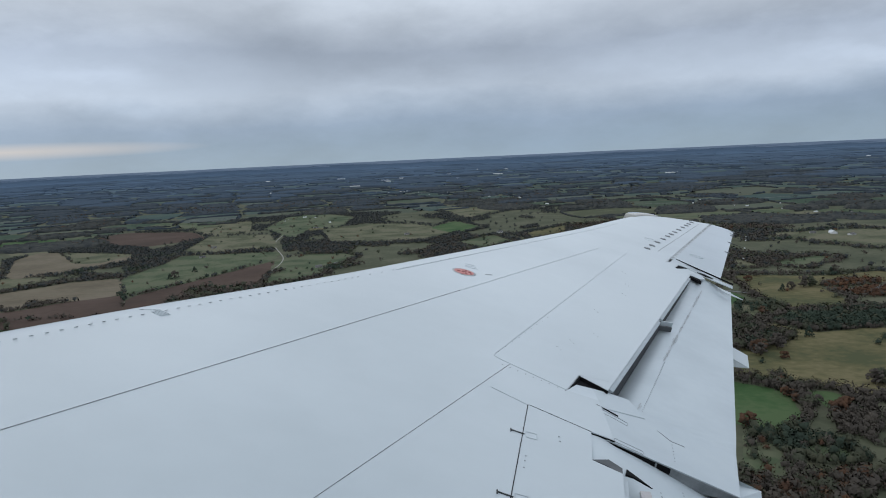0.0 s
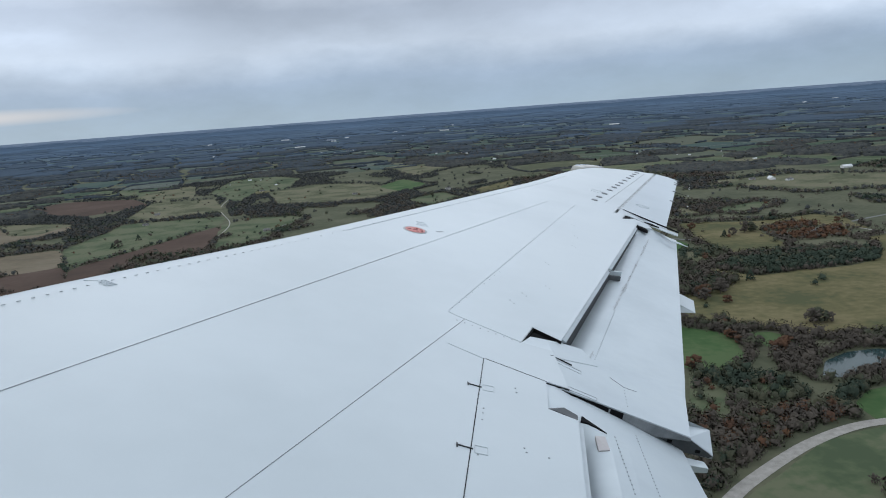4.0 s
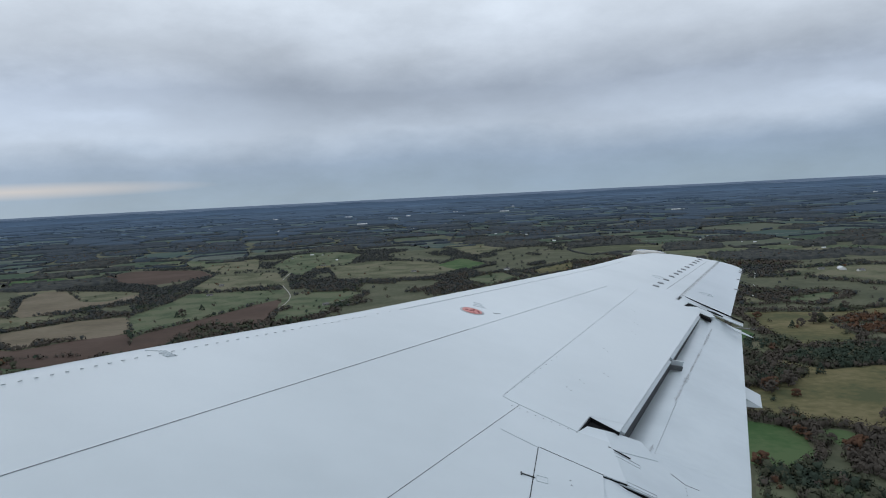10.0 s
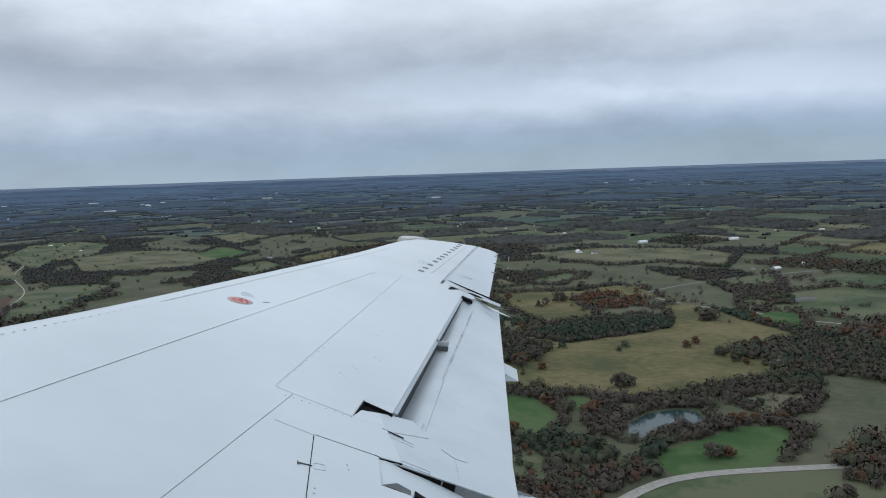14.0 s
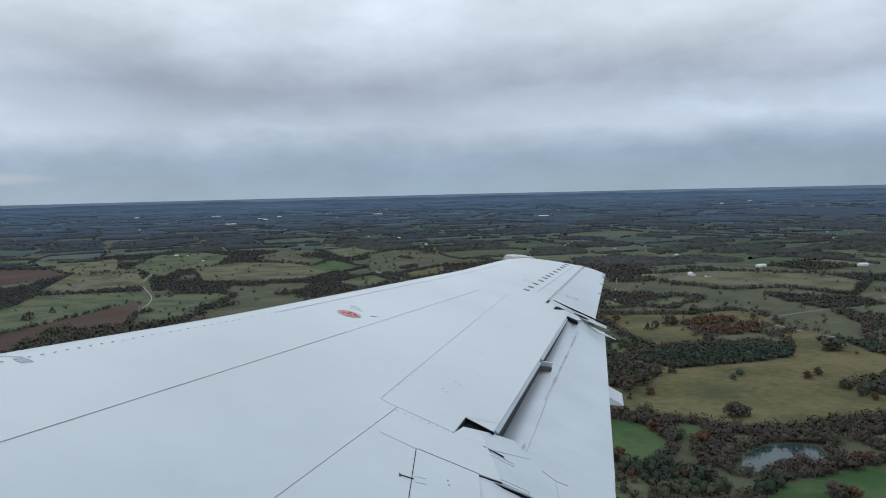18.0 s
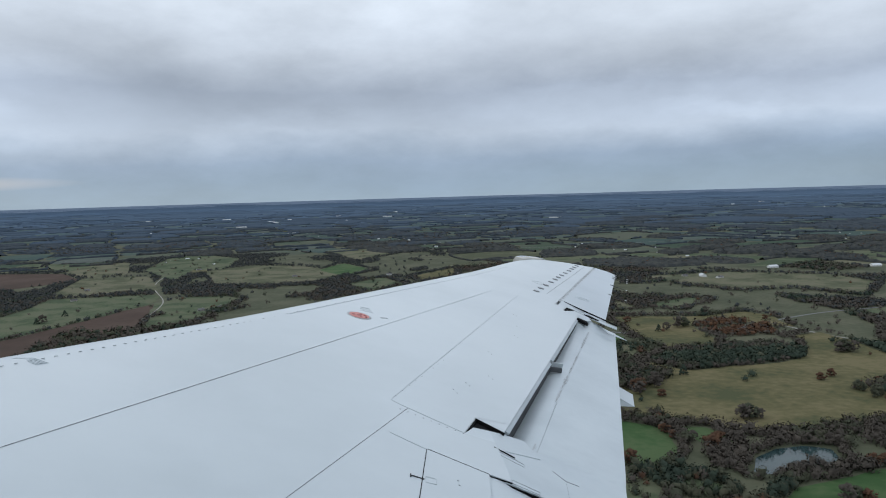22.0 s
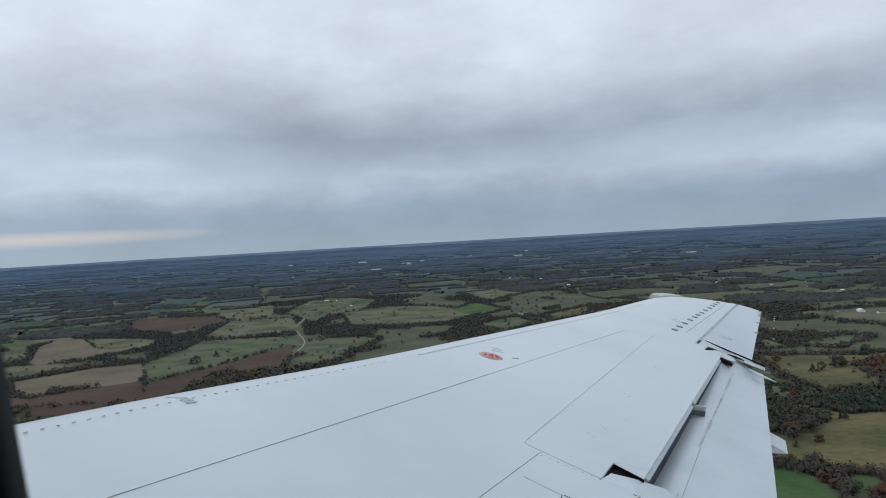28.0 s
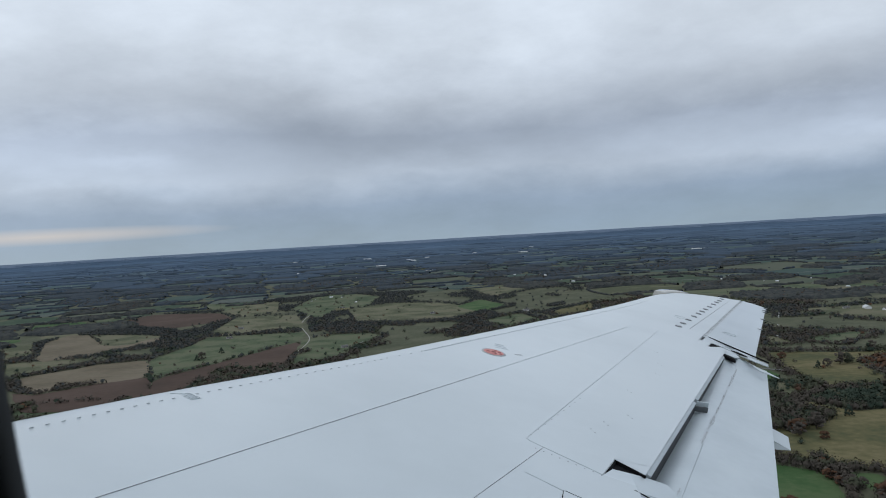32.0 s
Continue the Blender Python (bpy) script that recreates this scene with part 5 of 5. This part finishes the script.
ICO_FACES = np.array([(0, 11, 5), (0, 5, 1), (0, 1, 7), (0, 7, 10), (0, 10, 11), (1, 5, 9), (5, 11, 4), (11, 10, 2), (10, 7, 6), (7, 1, 8), (3, 9, 4), (3, 4, 2), (3, 2, 6), (3, 6, 8), (3, 8, 9), (4, 9, 5), (2, 4, 11), (6, 2, 10), (8, 6, 7), (9, 8, 1)])
nrng = np.random.default_rng(4)


def leaves(centres, radii, count, size=0.42, flat=0.9, middle=None, dense=1.0):
    """Crowns as loose sprays of small leaf and twig blades, denser outside, each turned outwards, with gaps between them."""
    c, r = np.asarray(centres, float), np.asarray(radii, float)
    n = len(c)
    way = nrng.normal(size=(n, count, 3))
    way /= np.linalg.norm(way, axis=2, keepdims=True)
    far = nrng.uniform(0.25, 1.0, (n, count, 1)) ** 0.45 * nrng.uniform(0.85, 1.1, (n, count, 1))
    mid = way * far * np.array([1, 1, flat])
    blade = nrng.normal(size=(n, count, 3, 3))
    blade -= way[:, :, None, :] * np.sum(blade * way[:, :, None, :], axis=3, keepdims=True) * 0.7
    blade /= np.linalg.norm(blade, axis=3, keepdims=True)
    v = (mid[:, :, None, :] + blade * size * nrng.uniform(0.6, 1.2, (n, count, 1, 1))) * r[:, None, None, None] + c[:, None, None, :]
    out = way if middle is None else 0.5 * way + 0.7 * (mid * r[:, None, None] + c[:, None, :] - np.asarray(middle)) / np.mean(r) / 5
    face = np.cross(v[:, :, 1] - v[:, :, 0], v[:, :, 2] - v[:, :, 0])
    turned = np.sum(face * out, axis=2) < 0
    v[turned] = v[turned][:, ::-1]
    nrm = out + nrng.normal(size=out.shape) * 0.22 + np.array([0, 0, 1.05])
    nrm /= np.linalg.norm(nrm, axis=2, keepdims=True)
    v = v.reshape(-1, 3)
    # the dense inside of each crown, lumpy and a little smaller
    lump = ICO[None] * nrng.uniform(0.40, 1.0, (n, 12, 1)) * dense * np.array([1, 1, flat])
    core = lump * r[:, None, None] + c[:, None, :]
    up = ICO[None] + nrng.normal(size=(n, 12, 3)) * 0.15 + np.array([0, 0, 1.0])
    if middle is not None:
        up = up + 0.8 * (c[:, None, :] - np.asarray(middle)) / np.mean(r) / 5
    up /= np.linalg.norm(up, axis=2, keepdims=True)
    inner = (ICO_FACES[None] + 12 * np.arange(n)[:, None, None]).reshape(-1, 3) + len(v)
    return (np.concatenate((v, core.reshape(-1, 3))), np.concatenate((np.arange(len(v)).reshape(-1, 3), inner)),
            np.concatenate((np.repeat(nrm.reshape(-1, 3), 3, axis=0), up.reshape(-1, 3))))


def fast_mesh(name, v, f, nrm, mat):
    me = bpy.data.meshes.new(name)
    me.vertices.add(len(v))
    me.vertices.foreach_set("co", np.ascontiguousarray(v, dtype=np.float32).ravel())
    me.loops.add(len(f) * 3)
    me.loops.foreach_set("vertex_index", np.ascontiguousarray(f, dtype=np.int32).ravel())
    me.polygons.add(len(f))
    me.polygons.foreach_set("loop_start", np.arange(0, len(f) * 3, 3, dtype=np.int32))
    me.update(calc_edges=True)
    me.attributes.new("custom_normal", "FLOAT_VECTOR", "POINT").data.foreach_set("vector", np.ascontiguousarray(nrm, dtype=np.float32).ravel())
    me.update()
    me.materials.append(mat)
    return me


TREE_LABELS = {"bare": "nearly bare brown broadleaf tree in a hedgerow", "green": "dark evergreen tree beside a field",
               "olive": "olive-green late autumn tree by a field", "rust": "rust-red autumn tree by a field"}


def make_tree(kind, height, wide, seed):
    """Tapered trunk with limbs and a crown of many small clumps, uneven and with gaps."""
    r_ = random.Random(seed)
    root = tagged(new("tree"), TREE_LABELS[kind], "tree", "trees")
    b = bmesh.new()
    top = Vector((r_.uniform(-0.3, 0.3), r_.uniform(-0.3, 0.3), height * 0.55))
    tube(b, (0, 0, -0.6), top, height * 0.028, height * 0.016)
    for k in range(6):
        a = k * 1.05 + r_.uniform(-0.3, 0.3)
        s = top * r_.uniform(0.45, 0.95)
        e = s + Vector((math.cos(a) * wide * 0.32, math.sin(a) * wide * 0.32, height * r_.uniform(0.12, 0.3)))
        tube(b, s, e, height * 0.012, height * 0.004, 5)
    part("trunk", b, BARK, root)
    cs, rs = [], []
    count = 44
    for _ in range(count):
        a, u = r_.uniform(0, 2 * math.pi), r_.random() ** 0.5
        z = r_.uniform(0.0, 1.0)
        if kind == "green":
            rad = wide * 0.5 * (1.05 - z) * (0.6 + 0.4 * u)
            cz = height * (0.10 + 0.85 * z)
        else:
            rad = wide * 0.46 * math.sqrt(max(0.05, 1 - (2 * z - 0.85) ** 2 * 0.8)) * u
            cz = height * (0.18 + 0.74 * z)
        cs.append((math.cos(a) * rad, math.sin(a) * rad, cz))
        rs.append(wide * r_.uniform(0.07, 0.15) * (1.0 if kind != "bare" else 0.9))
    v, f, nrm = leaves(cs, np.array(rs) * 1.3, 26, 0.27, 0.9, (0, 0, height * 0.5))
    crown = new("crown", fast_mesh("crown", v, f, nrm, TREES[kind]))
    crown.parent = root
    return root


models = {}
for kind, hs in (("bare", ((12, 11), (10, 10), (14, 12))), ("green", ((10, 7), (12, 8))), ("olive", ((12, 12), (9, 9), (13, 13))), ("rust", ((11, 11), (9, 9)))):
    models[kind] = [make_tree(kind, h, w, 31 * i + len(kind)) for i, (h, w) in enumerate(hs)]
    for i, m in enumerate(models[kind]):
        m.matrix_world = pose(300 + 9 * i, 1180 + 14 * len(models), 0)

LONE = [(365, 855, "green", 1.3), (440, 1125, "green", 1.1), (455, 1130, "bare", 1.1), (480, 1148, "bare", 1.3), (492, 1152, "olive", 1.2), (606, 928, "bare", 1.5), (614, 932, "olive", 1.4),
        (622, 926, "bare", 1.3), (560, 762, "rust", 1.2), (567, 766, "olive", 1.3), (574, 764, "rust", 1.1), (348, 678, "bare", 1.1), (356, 682, "olive", 1.2), (363, 680, "bare", 1.1), (450, 1258, "bare", 1.1),
        (562, 1243, "green", 1.1), (570, 1247, "bare", 1.2), (326, 488, "bare", 1.1), (334, 490, "olive", 1.1), (341, 487, "rust", 1.0), (292, 612, "rust", 1.2), (284, 608, "rust", 1.1), (205, 585, "rust", 1.1),
        (290, 800, "rust", 1.2), (300, 815, "rust", 1.2), (312, 808, "bare", 1.3), (286, 785, "bare", 1.2), (305, 770, "rust", 1.0), (-600, 1480, "bare", 1.4), (-608, 1474, "green", 1.2), (-590, 1560, "green", 1.3),
        (388, 548, "rust", 0.9), (398, 550, "rust", 0.8), (408, 548, "rust", 0.9), (418, 545, "bare", 0.9), (428, 540, "rust", 0.8), (264, 640, "rust", 0.9), (262, 655, "rust", 0.8), (268, 625, "olive", 0.9),
        (500, 800, "rust", 1.1), (520, 812, "rust", 0.9), (665, 870, "rust", 1.0), (668, 905, "rust", 0.9), (420, 1210, "rust", 1.0), (640, 1180, "rust", 1.0)]
for x, y, kind, s in LONE:
    m = rng.choice(models[kind])
    t = copy_thing(m, pose(x, y, 0, rz=rng.uniform(0, 360)))
    t.scale = (s * 1.25, s * 1.25, s)

placed = 0
# trees on the far ground take the woods colour with haze painted in
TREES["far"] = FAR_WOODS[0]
COUNTS = (90, 22, 7)
bulk = {(k, n): ([], []) for k in TREES for n in range(3)}          # centres, radii of the joined woods


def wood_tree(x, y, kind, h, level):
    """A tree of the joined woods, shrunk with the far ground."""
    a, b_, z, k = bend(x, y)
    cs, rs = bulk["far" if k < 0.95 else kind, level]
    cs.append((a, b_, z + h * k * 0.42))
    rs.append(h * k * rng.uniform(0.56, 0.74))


for x0, y0, x1, y1, kind, density in hedges:
    mx, my = (x0 + x1) / 2, (y0 + y1) / 2
    d, az = math.hypot(mx, my), math.degrees(math.atan2(mx, my))
    length = math.hypot(x1 - x0, y1 - y0)
    if not -55 < az < 60:
        continue
    near = d < 1050 and az > 8
    step = 5.0 if d < 1500 else 7 if d < 2500 else 12 if d < 4500 else 22 if d < 8000 else 40
    n = max(1, int(length / step))
    for i in range(n):
        if rng.random() > density:
            continue
        u = (i + rng.uniform(-0.3, 0.3) + 0.5) / n
        x, y = x0 + (x1 - x0) * u + rng.uniform(-4, 4), y0 + (y1 - y0) * u + rng.uniform(-4, 4)
        k = kind if rng.random() < 0.8 else hedge_kind(False)
        if any(inside(x, y, zone) for zone, _ in ZONES):
            continue
        if near and placed < 225 and rng.random() < 0.6:
            m = rng.choice(models[k])
            t = copy_thing(m, pose(x, y, 0, rz=rng.uniform(0, 360)))
            s = rng.uniform(0.55, 1.15)
            t.scale = (s, s, s * rng.uniform(0.8, 1.1))
            placed += 1
        else:
            wood_tree(x, y, k, rng.uniform(6, 13) * (1.0 if d < 2500 else 1.15), 0 if d < 1000 else 1 if d < 2600 else 2)

# trees that fill the ground between the laid fields
KEEP_OPEN = [poly for _, poly in LAID] + [[(343 + (x - 343) * 1.12, 574 + (y - 574) * 1.12) for x, y in POND], [(520, 680), (560, 672), (640, 735), (625, 770), (585, 760)]]
bounds = [(min(p[0] for p in poly) - 4, max(p[0] for p in poly) + 4, min(p[1] for p in poly) - 4, max(p[1] for p in poly) + 4, poly) for poly in KEEP_OPEN]
GREEN_WOOD = [(355, 930), (450, 1010), (560, 1000), (570, 945), (545, 905), (465, 890), (395, 880)]
RUST_WOOD = [(535, 1180), (600, 1195), (620, 1140), (595, 1060), (525, 1060), (500, 1130)]
EDGES = np.array([(*p, *q) for poly in KEEP_OPEN for p, q in zip(poly, poly[1:] + poly[:1])], float)


LANE_EDGES = np.array([(*p, *q) for kind, w, pts in LANES for p, q in zip(pts, pts[1:])], float)


def edge_distance(points, edges):
    """How far each point lies from the nearest of the given lines."""
    a, d = edges[:, :2], edges[:, 2:] - edges[:, :2]
    out = []
    for some in np.array_split(points, max(1, len(points) // 4000)):
        off = some[:, None, :] - a[None]
        t = np.clip(np.sum(off * d[None], axis=2) / np.sum(d * d, axis=1)[None], 0, 1)
        out.append(np.min(np.linalg.norm(off - t[:, :, None] * d[None], axis=2), axis=1))
    return np.concatenate(out)


for zone, mix in ZONES:
    spots = []
    y = min(p[1] for p in zone)
    while y < max(p[1] for p in zone):
        x = min(p[0] for p in zone)
        step = 5.8 if y < 1000 else 7.0 if y < 1500 else 8.5 if y < 2300 else 12.0
        while x < max(p[0] for p in zone):
            spots.append((x + rng.uniform(-0.5, 0.5) * step, y + rng.uniform(-0.5, 0.5) * step))
            x += step
        y += step
    for (px, py), near_edge, near_lane in zip(spots, edge_distance(np.array(spots), EDGES), edge_distance(np.array(spots), LANE_EDGES)):
        if near_lane < 11:
            continue
        d = math.hypot(px, py)
        wide = (6.0 if px > -300 else 4.0) + 10.0 * noise.noise(Vector((px / 60.0, py / 60.0, 8.0))) + 0.006 * d * (px > -300)
        grove = noise.noise(Vector((px / 190.0, py / 190.0, 15.0))) + 0.35 * noise.noise(Vector((px / 60.0, py / 60.0, 18.0)))
        if not (zone is BARE_WOOD or near_edge < wide or grove > ((0.17 if px > -300 else -0.22) if math.hypot(px - 300, py - 570) > 130 else 0.20) or rng.random() < 0.015 or inside(px, py, GREEN_WOOD) or inside(px, py, RUST_WOOD)):
            continue
        if not inside(px, py, zone) or any(a < px < b_ and c < py < e and inside(px, py, poly) for a, b_, c, e, poly in bounds):
            continue
        tint = noise.noise(Vector((px / 120.0, py / 120.0, 33.0))) + rng.uniform(-0.12, 0.12)
        if inside(px, py, GREEN_WOOD):
            kind = rng.choice(("green", "green", "green", "green", "green", "olive") if py < 960 else ("green", "olive", "bare", "bare"))
        elif zone is BARE_WOOD:
            kind = rng.choice(("bare", "bare", "bare", "bare", "olive", "green") if py < 440 else ("bare", "bare", "bare", "rust", "olive"))
        elif inside(px, py, RUST_WOOD):
            kind = rng.choice(("rust", "rust", "rust", "bare"))
        else:
            kind = "far" if d > rng.uniform(1300, 2300) else "green" if tint < -0.36 else "olive" if tint < -0.2 else "rust" if tint > 0.66 and px > 0 else "bare"
        low = rng.random() < 0.3
        if kind != "far" and d < 1000 and placed < 290 and rng.random() < 0.12:
            t = copy_thing(rng.choice(models[kind]), pose(px, py, 0, rz=rng.uniform(0, 360)))
            s = rng.uniform(0.6, 0.9)
            t.scale = (s, s, s * rng.uniform(0.8, 1.05))
            placed += 1
        else:
            wood_tree(px, py, kind, rng.uniform(5, 7.5) if low else rng.uniform(7.5, 11.5), 0 if d < 1000 else 1)

# single trees dotted over the pastures
open_fields = [poly for kind, poly in LAID if kind in ("tan", "olive", "grass")]
for _ in range(620):
    poly = rng.choice(open_fields)
    x, y = rng.uniform(min(p[0] for p in poly), max(p[0] for p in poly)), rng.uniform(min(p[1] for p in poly), max(p[1] for p in poly))
    if inside(x, y, poly):
        wood_tree(x, y, rng.choice(("bare", "olive", "green", "bare", "green", "bare", "rust")), rng.uniform(5, 10), 0 if y < 1100 else 1)
for x, y, tone in wood_spots:
    a, b_, z, k = bend(x, y)
    h = rng.uniform(7, 12)
    cs, rs = bulk["far" if tone >= 0 or rng.random() < 0.6 else rng.choice(("bare", "bare", "olive", "rust")), 2]
    cs.append((a, b_, z + h * k * (0.45 if tone >= 0 else 0.85)))
    rs.append(h * k * rng.uniform(0.45, 0.6))

MIXES = {"bare": ("bare",) * 14 + ("olive", "olive", "rust", "green"), "mixed": ("bare", "bare", "bare", "olive", "olive", "green"), "rust": ("bare", "bare", "rust", "bare", "olive"),
         "green": ("green", "green", "green", "olive", "bare", "rust")}
for poly, mix in woods:
    xs, ys_ = [p[0] for p in poly], [p[1] for p in poly]
    cx, cy = sum(xs) / len(xs), sum(ys_) / len(ys_)
    d, az = math.hypot(cx, cy), math.degrees(math.atan2(cx, cy))
    if not -58 < az < 62:
        continue
    step = 9.0 if d < 1300 else 12.0 if d < 2500 else 24.0 if d < 4500 else 42.0 if d < 8000 else 75.0
    x = min(xs)
    while x < max(xs):
        y = min(ys_)
        while y < max(ys_):
            px, py = x + rng.uniform(-0.5, 0.5) * step, y + rng.uniform(-0.5, 0.5) * step
            if inside(px, py, poly):
                h = rng.uniform(9, 15) if d < 2500 else max(11.0, step * 0.7) * rng.uniform(0.8, 1.2)
                wood_tree(px, py, rng.choice(MIXES[mix]), h, 0 if d < 1000 else 1 if d < 2500 else 2)
            y += step
        x += step

BULK_LABELS = {"bare": "brown leafless woods and hedgerows", "green": "dark evergreens in woods and hedgerows", "olive": "olive late foliage in woods and hedgerows", "rust": "rust-red autumn trees in the woods", "far": "far woods and hedgerows tinted with painted haze"}
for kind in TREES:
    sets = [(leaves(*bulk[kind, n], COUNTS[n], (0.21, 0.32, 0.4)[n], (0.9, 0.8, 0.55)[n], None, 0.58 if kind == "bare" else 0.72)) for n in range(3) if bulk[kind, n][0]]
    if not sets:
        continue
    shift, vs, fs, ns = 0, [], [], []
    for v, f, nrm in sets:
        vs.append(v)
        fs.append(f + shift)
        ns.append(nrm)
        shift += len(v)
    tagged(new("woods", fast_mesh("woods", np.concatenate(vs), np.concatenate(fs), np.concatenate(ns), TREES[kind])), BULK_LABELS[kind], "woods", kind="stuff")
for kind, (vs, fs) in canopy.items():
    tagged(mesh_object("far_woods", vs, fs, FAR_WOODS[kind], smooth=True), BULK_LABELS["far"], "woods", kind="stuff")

# ---------------------------------------------------------------- buildings


def make_house(length, width, eaves, rise, wall_mat, roof_mat, label, category, windows=4, chimney=False, name="house"):
    root = tagged(new(name), label, category, "buildings")
    b = bmesh.new()
    L, W = length / 2, width / 2
    box(b, -L, L, -W, W, -0.5, eaves)
    for s in (-1, 1):
        tri = [b.verts.new(p) for p in ((s * L, -W, eaves), (s * L, W, eaves), (s * L, 0, eaves + rise))]
        b.faces.new(tri)
    part("wall", b, wall_mat, root)
    b = bmesh.new()
    o = 0.45
    for s in (-1, 1):
        low = eaves - o * rise / W
        quad = [(-L - o, s * (W + o), low), (L + o, s * (W + o), low), (L + o, 0, eaves + rise), (-L - o, 0, eaves + rise)]
        up = [b.verts.new((x, y, z + 0.16)) for x, y, z in quad]
        dn = [b.verts.new((x, y, z + 0.02)) for x, y, z in quad]
        b.faces.new(up)
        b.faces.new(dn[::-1])
        for i in range(4):
            b.faces.new((up[i], dn[i], dn[(i + 1) % 4], up[(i + 1) % 4]))
    bmesh.ops.recalc_face_normals(b, faces=b.faces)
    roof = part("roof", b, roof_mat, root)
    if chimney:
        b = bmesh.new()
        box(b, L * 0.4, L * 0.4 + 0.8, -0.4, 0.4, eaves + rise * 0.5, eaves + rise + 0.9)
        part("chimney", b, SIDING, roof)
    for s in (-1, 1):
        for k in range(windows):
            x = -L + length * (k + 0.5) / windows
            b = bmesh.new()
            y0, y1 = (W, W + 0.04) if s > 0 else (-W - 0.04, -W)
            if k == windows // 2 and s < 0:
                box(b, x - 0.55, x + 0.55, y0, y1, 0.0, 2.05)
                part("door", b, DOOR, root)
            else:
                box(b, x - 0.6, x + 0.6, y0, y1, 0.95, 2.2)
                part("window", b, PANE, root)
    return root


kinds = [make_house(13, 8, 3.0, 2.4, SIDING, ROOF, "grey farmhouse with a dark shingle roof", "house", 4, True),
         make_house(16, 9, 3.2, 2.6, WHITE, ROOF, "white clapboard farmhouse with a dark roof", "house", 5, True),
         make_house(26, 13, 4.2, 3.6, WHITE, ROOF_METAL, "long white barn with a pale metal roof", "barn", 3, name="barn"),
         make_house(18, 11, 4.0, 3.2, SIDING, ROOF_METAL, "grey barn with a pale metal roof", "barn", 2, name="barn")]
shed = make_house(46, 11, 3.2, 2.2, SIDING, ROOF, "long low grey stable block beside trees", "stable", 10, name="stable")
for m, (x, y, a) in zip(kinds + [shed], ((290, 806, 20), (1148, 1858, 70), (1055, 1909, 10), (1095, 1330, 40), (556, 700, 20))):
    m.matrix_world = pose(x, y, 0, rz=a)
for x, y, a in ((820, 1000, -12), (600, 742, 14)):
    copy_thing(shed, pose(x, y, 0, rz=a))
yard = tagged(mesh_object("yard", [(x, y, 0.16) for x, y in rounded([(520, 680), (560, 672), (640, 735), (625, 770), (585, 760)])], [list(range(25))], ASPHALT), "grey paved yard between stables", "yard", kind="structure")
for k in range(34):
    a = k * 0.37 + rng.uniform(-0.2, 0.2)
    x, y = 580 + math.cos(a) * rng.uniform(48, 85), 722 + math.sin(a) * rng.uniform(45, 75)
    t = copy_thing(rng.choice(models["rust"] + models["rust"] + models["olive"]), pose(x, y, 0, rz=rng.uniform(0, 360)))
    s = rng.uniform(0.7, 1.2)
    t.scale = (s, s, s)
SPOTS = [(562, 1101, 0, 40), (808, 1783, 2, 80), (830, 1740, 1, 20), (770, 1800, 0, 0), (1010, 1300, 3, 15), (980, 1330, 0, 60), (1300, 1850, 2, 5),
         (-330, 1560, 0, 30), (-300, 1590, 0, 70), (-700, 2000, 0, 12), (-660, 1800, 0, 40), (-200, 2150, 0, 25), (60, 2100, 1, 10), (240, 2050, 0, 0), (-520, 2450, 1, 30)]
for x, y, k, a in SPOTS:
    copy_thing(kinds[k], pose(x, y, 0, rz=a))
for k in range(18):
    d, a = rng.uniform(5500, 10500), radians(rng.uniform(-16, 4) if k < 11 else rng.uniform(-35, 40))
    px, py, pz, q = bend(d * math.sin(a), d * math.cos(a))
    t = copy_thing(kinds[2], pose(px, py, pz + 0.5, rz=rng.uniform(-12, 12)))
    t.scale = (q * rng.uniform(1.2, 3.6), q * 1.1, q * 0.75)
hamlets = [(2300 + 6500 * rng.random() ** 1.2, radians(rng.uniform(-44, 50))) for _ in range(22)] + [(4600, radians(-10)), (4900, radians(-6)), (5200, radians(-3)), (4300, radians(2))]
for i in range(240):
    d, a = hamlets[i % len(hamlets)]
    x, y = d * math.sin(a) + rng.gauss(0, 110), d * math.cos(a) + rng.gauss(0, 160)
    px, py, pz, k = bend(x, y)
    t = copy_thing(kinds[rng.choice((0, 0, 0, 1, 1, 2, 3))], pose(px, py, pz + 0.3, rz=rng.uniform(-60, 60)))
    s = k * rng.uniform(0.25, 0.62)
    t.scale = (s, s, s)
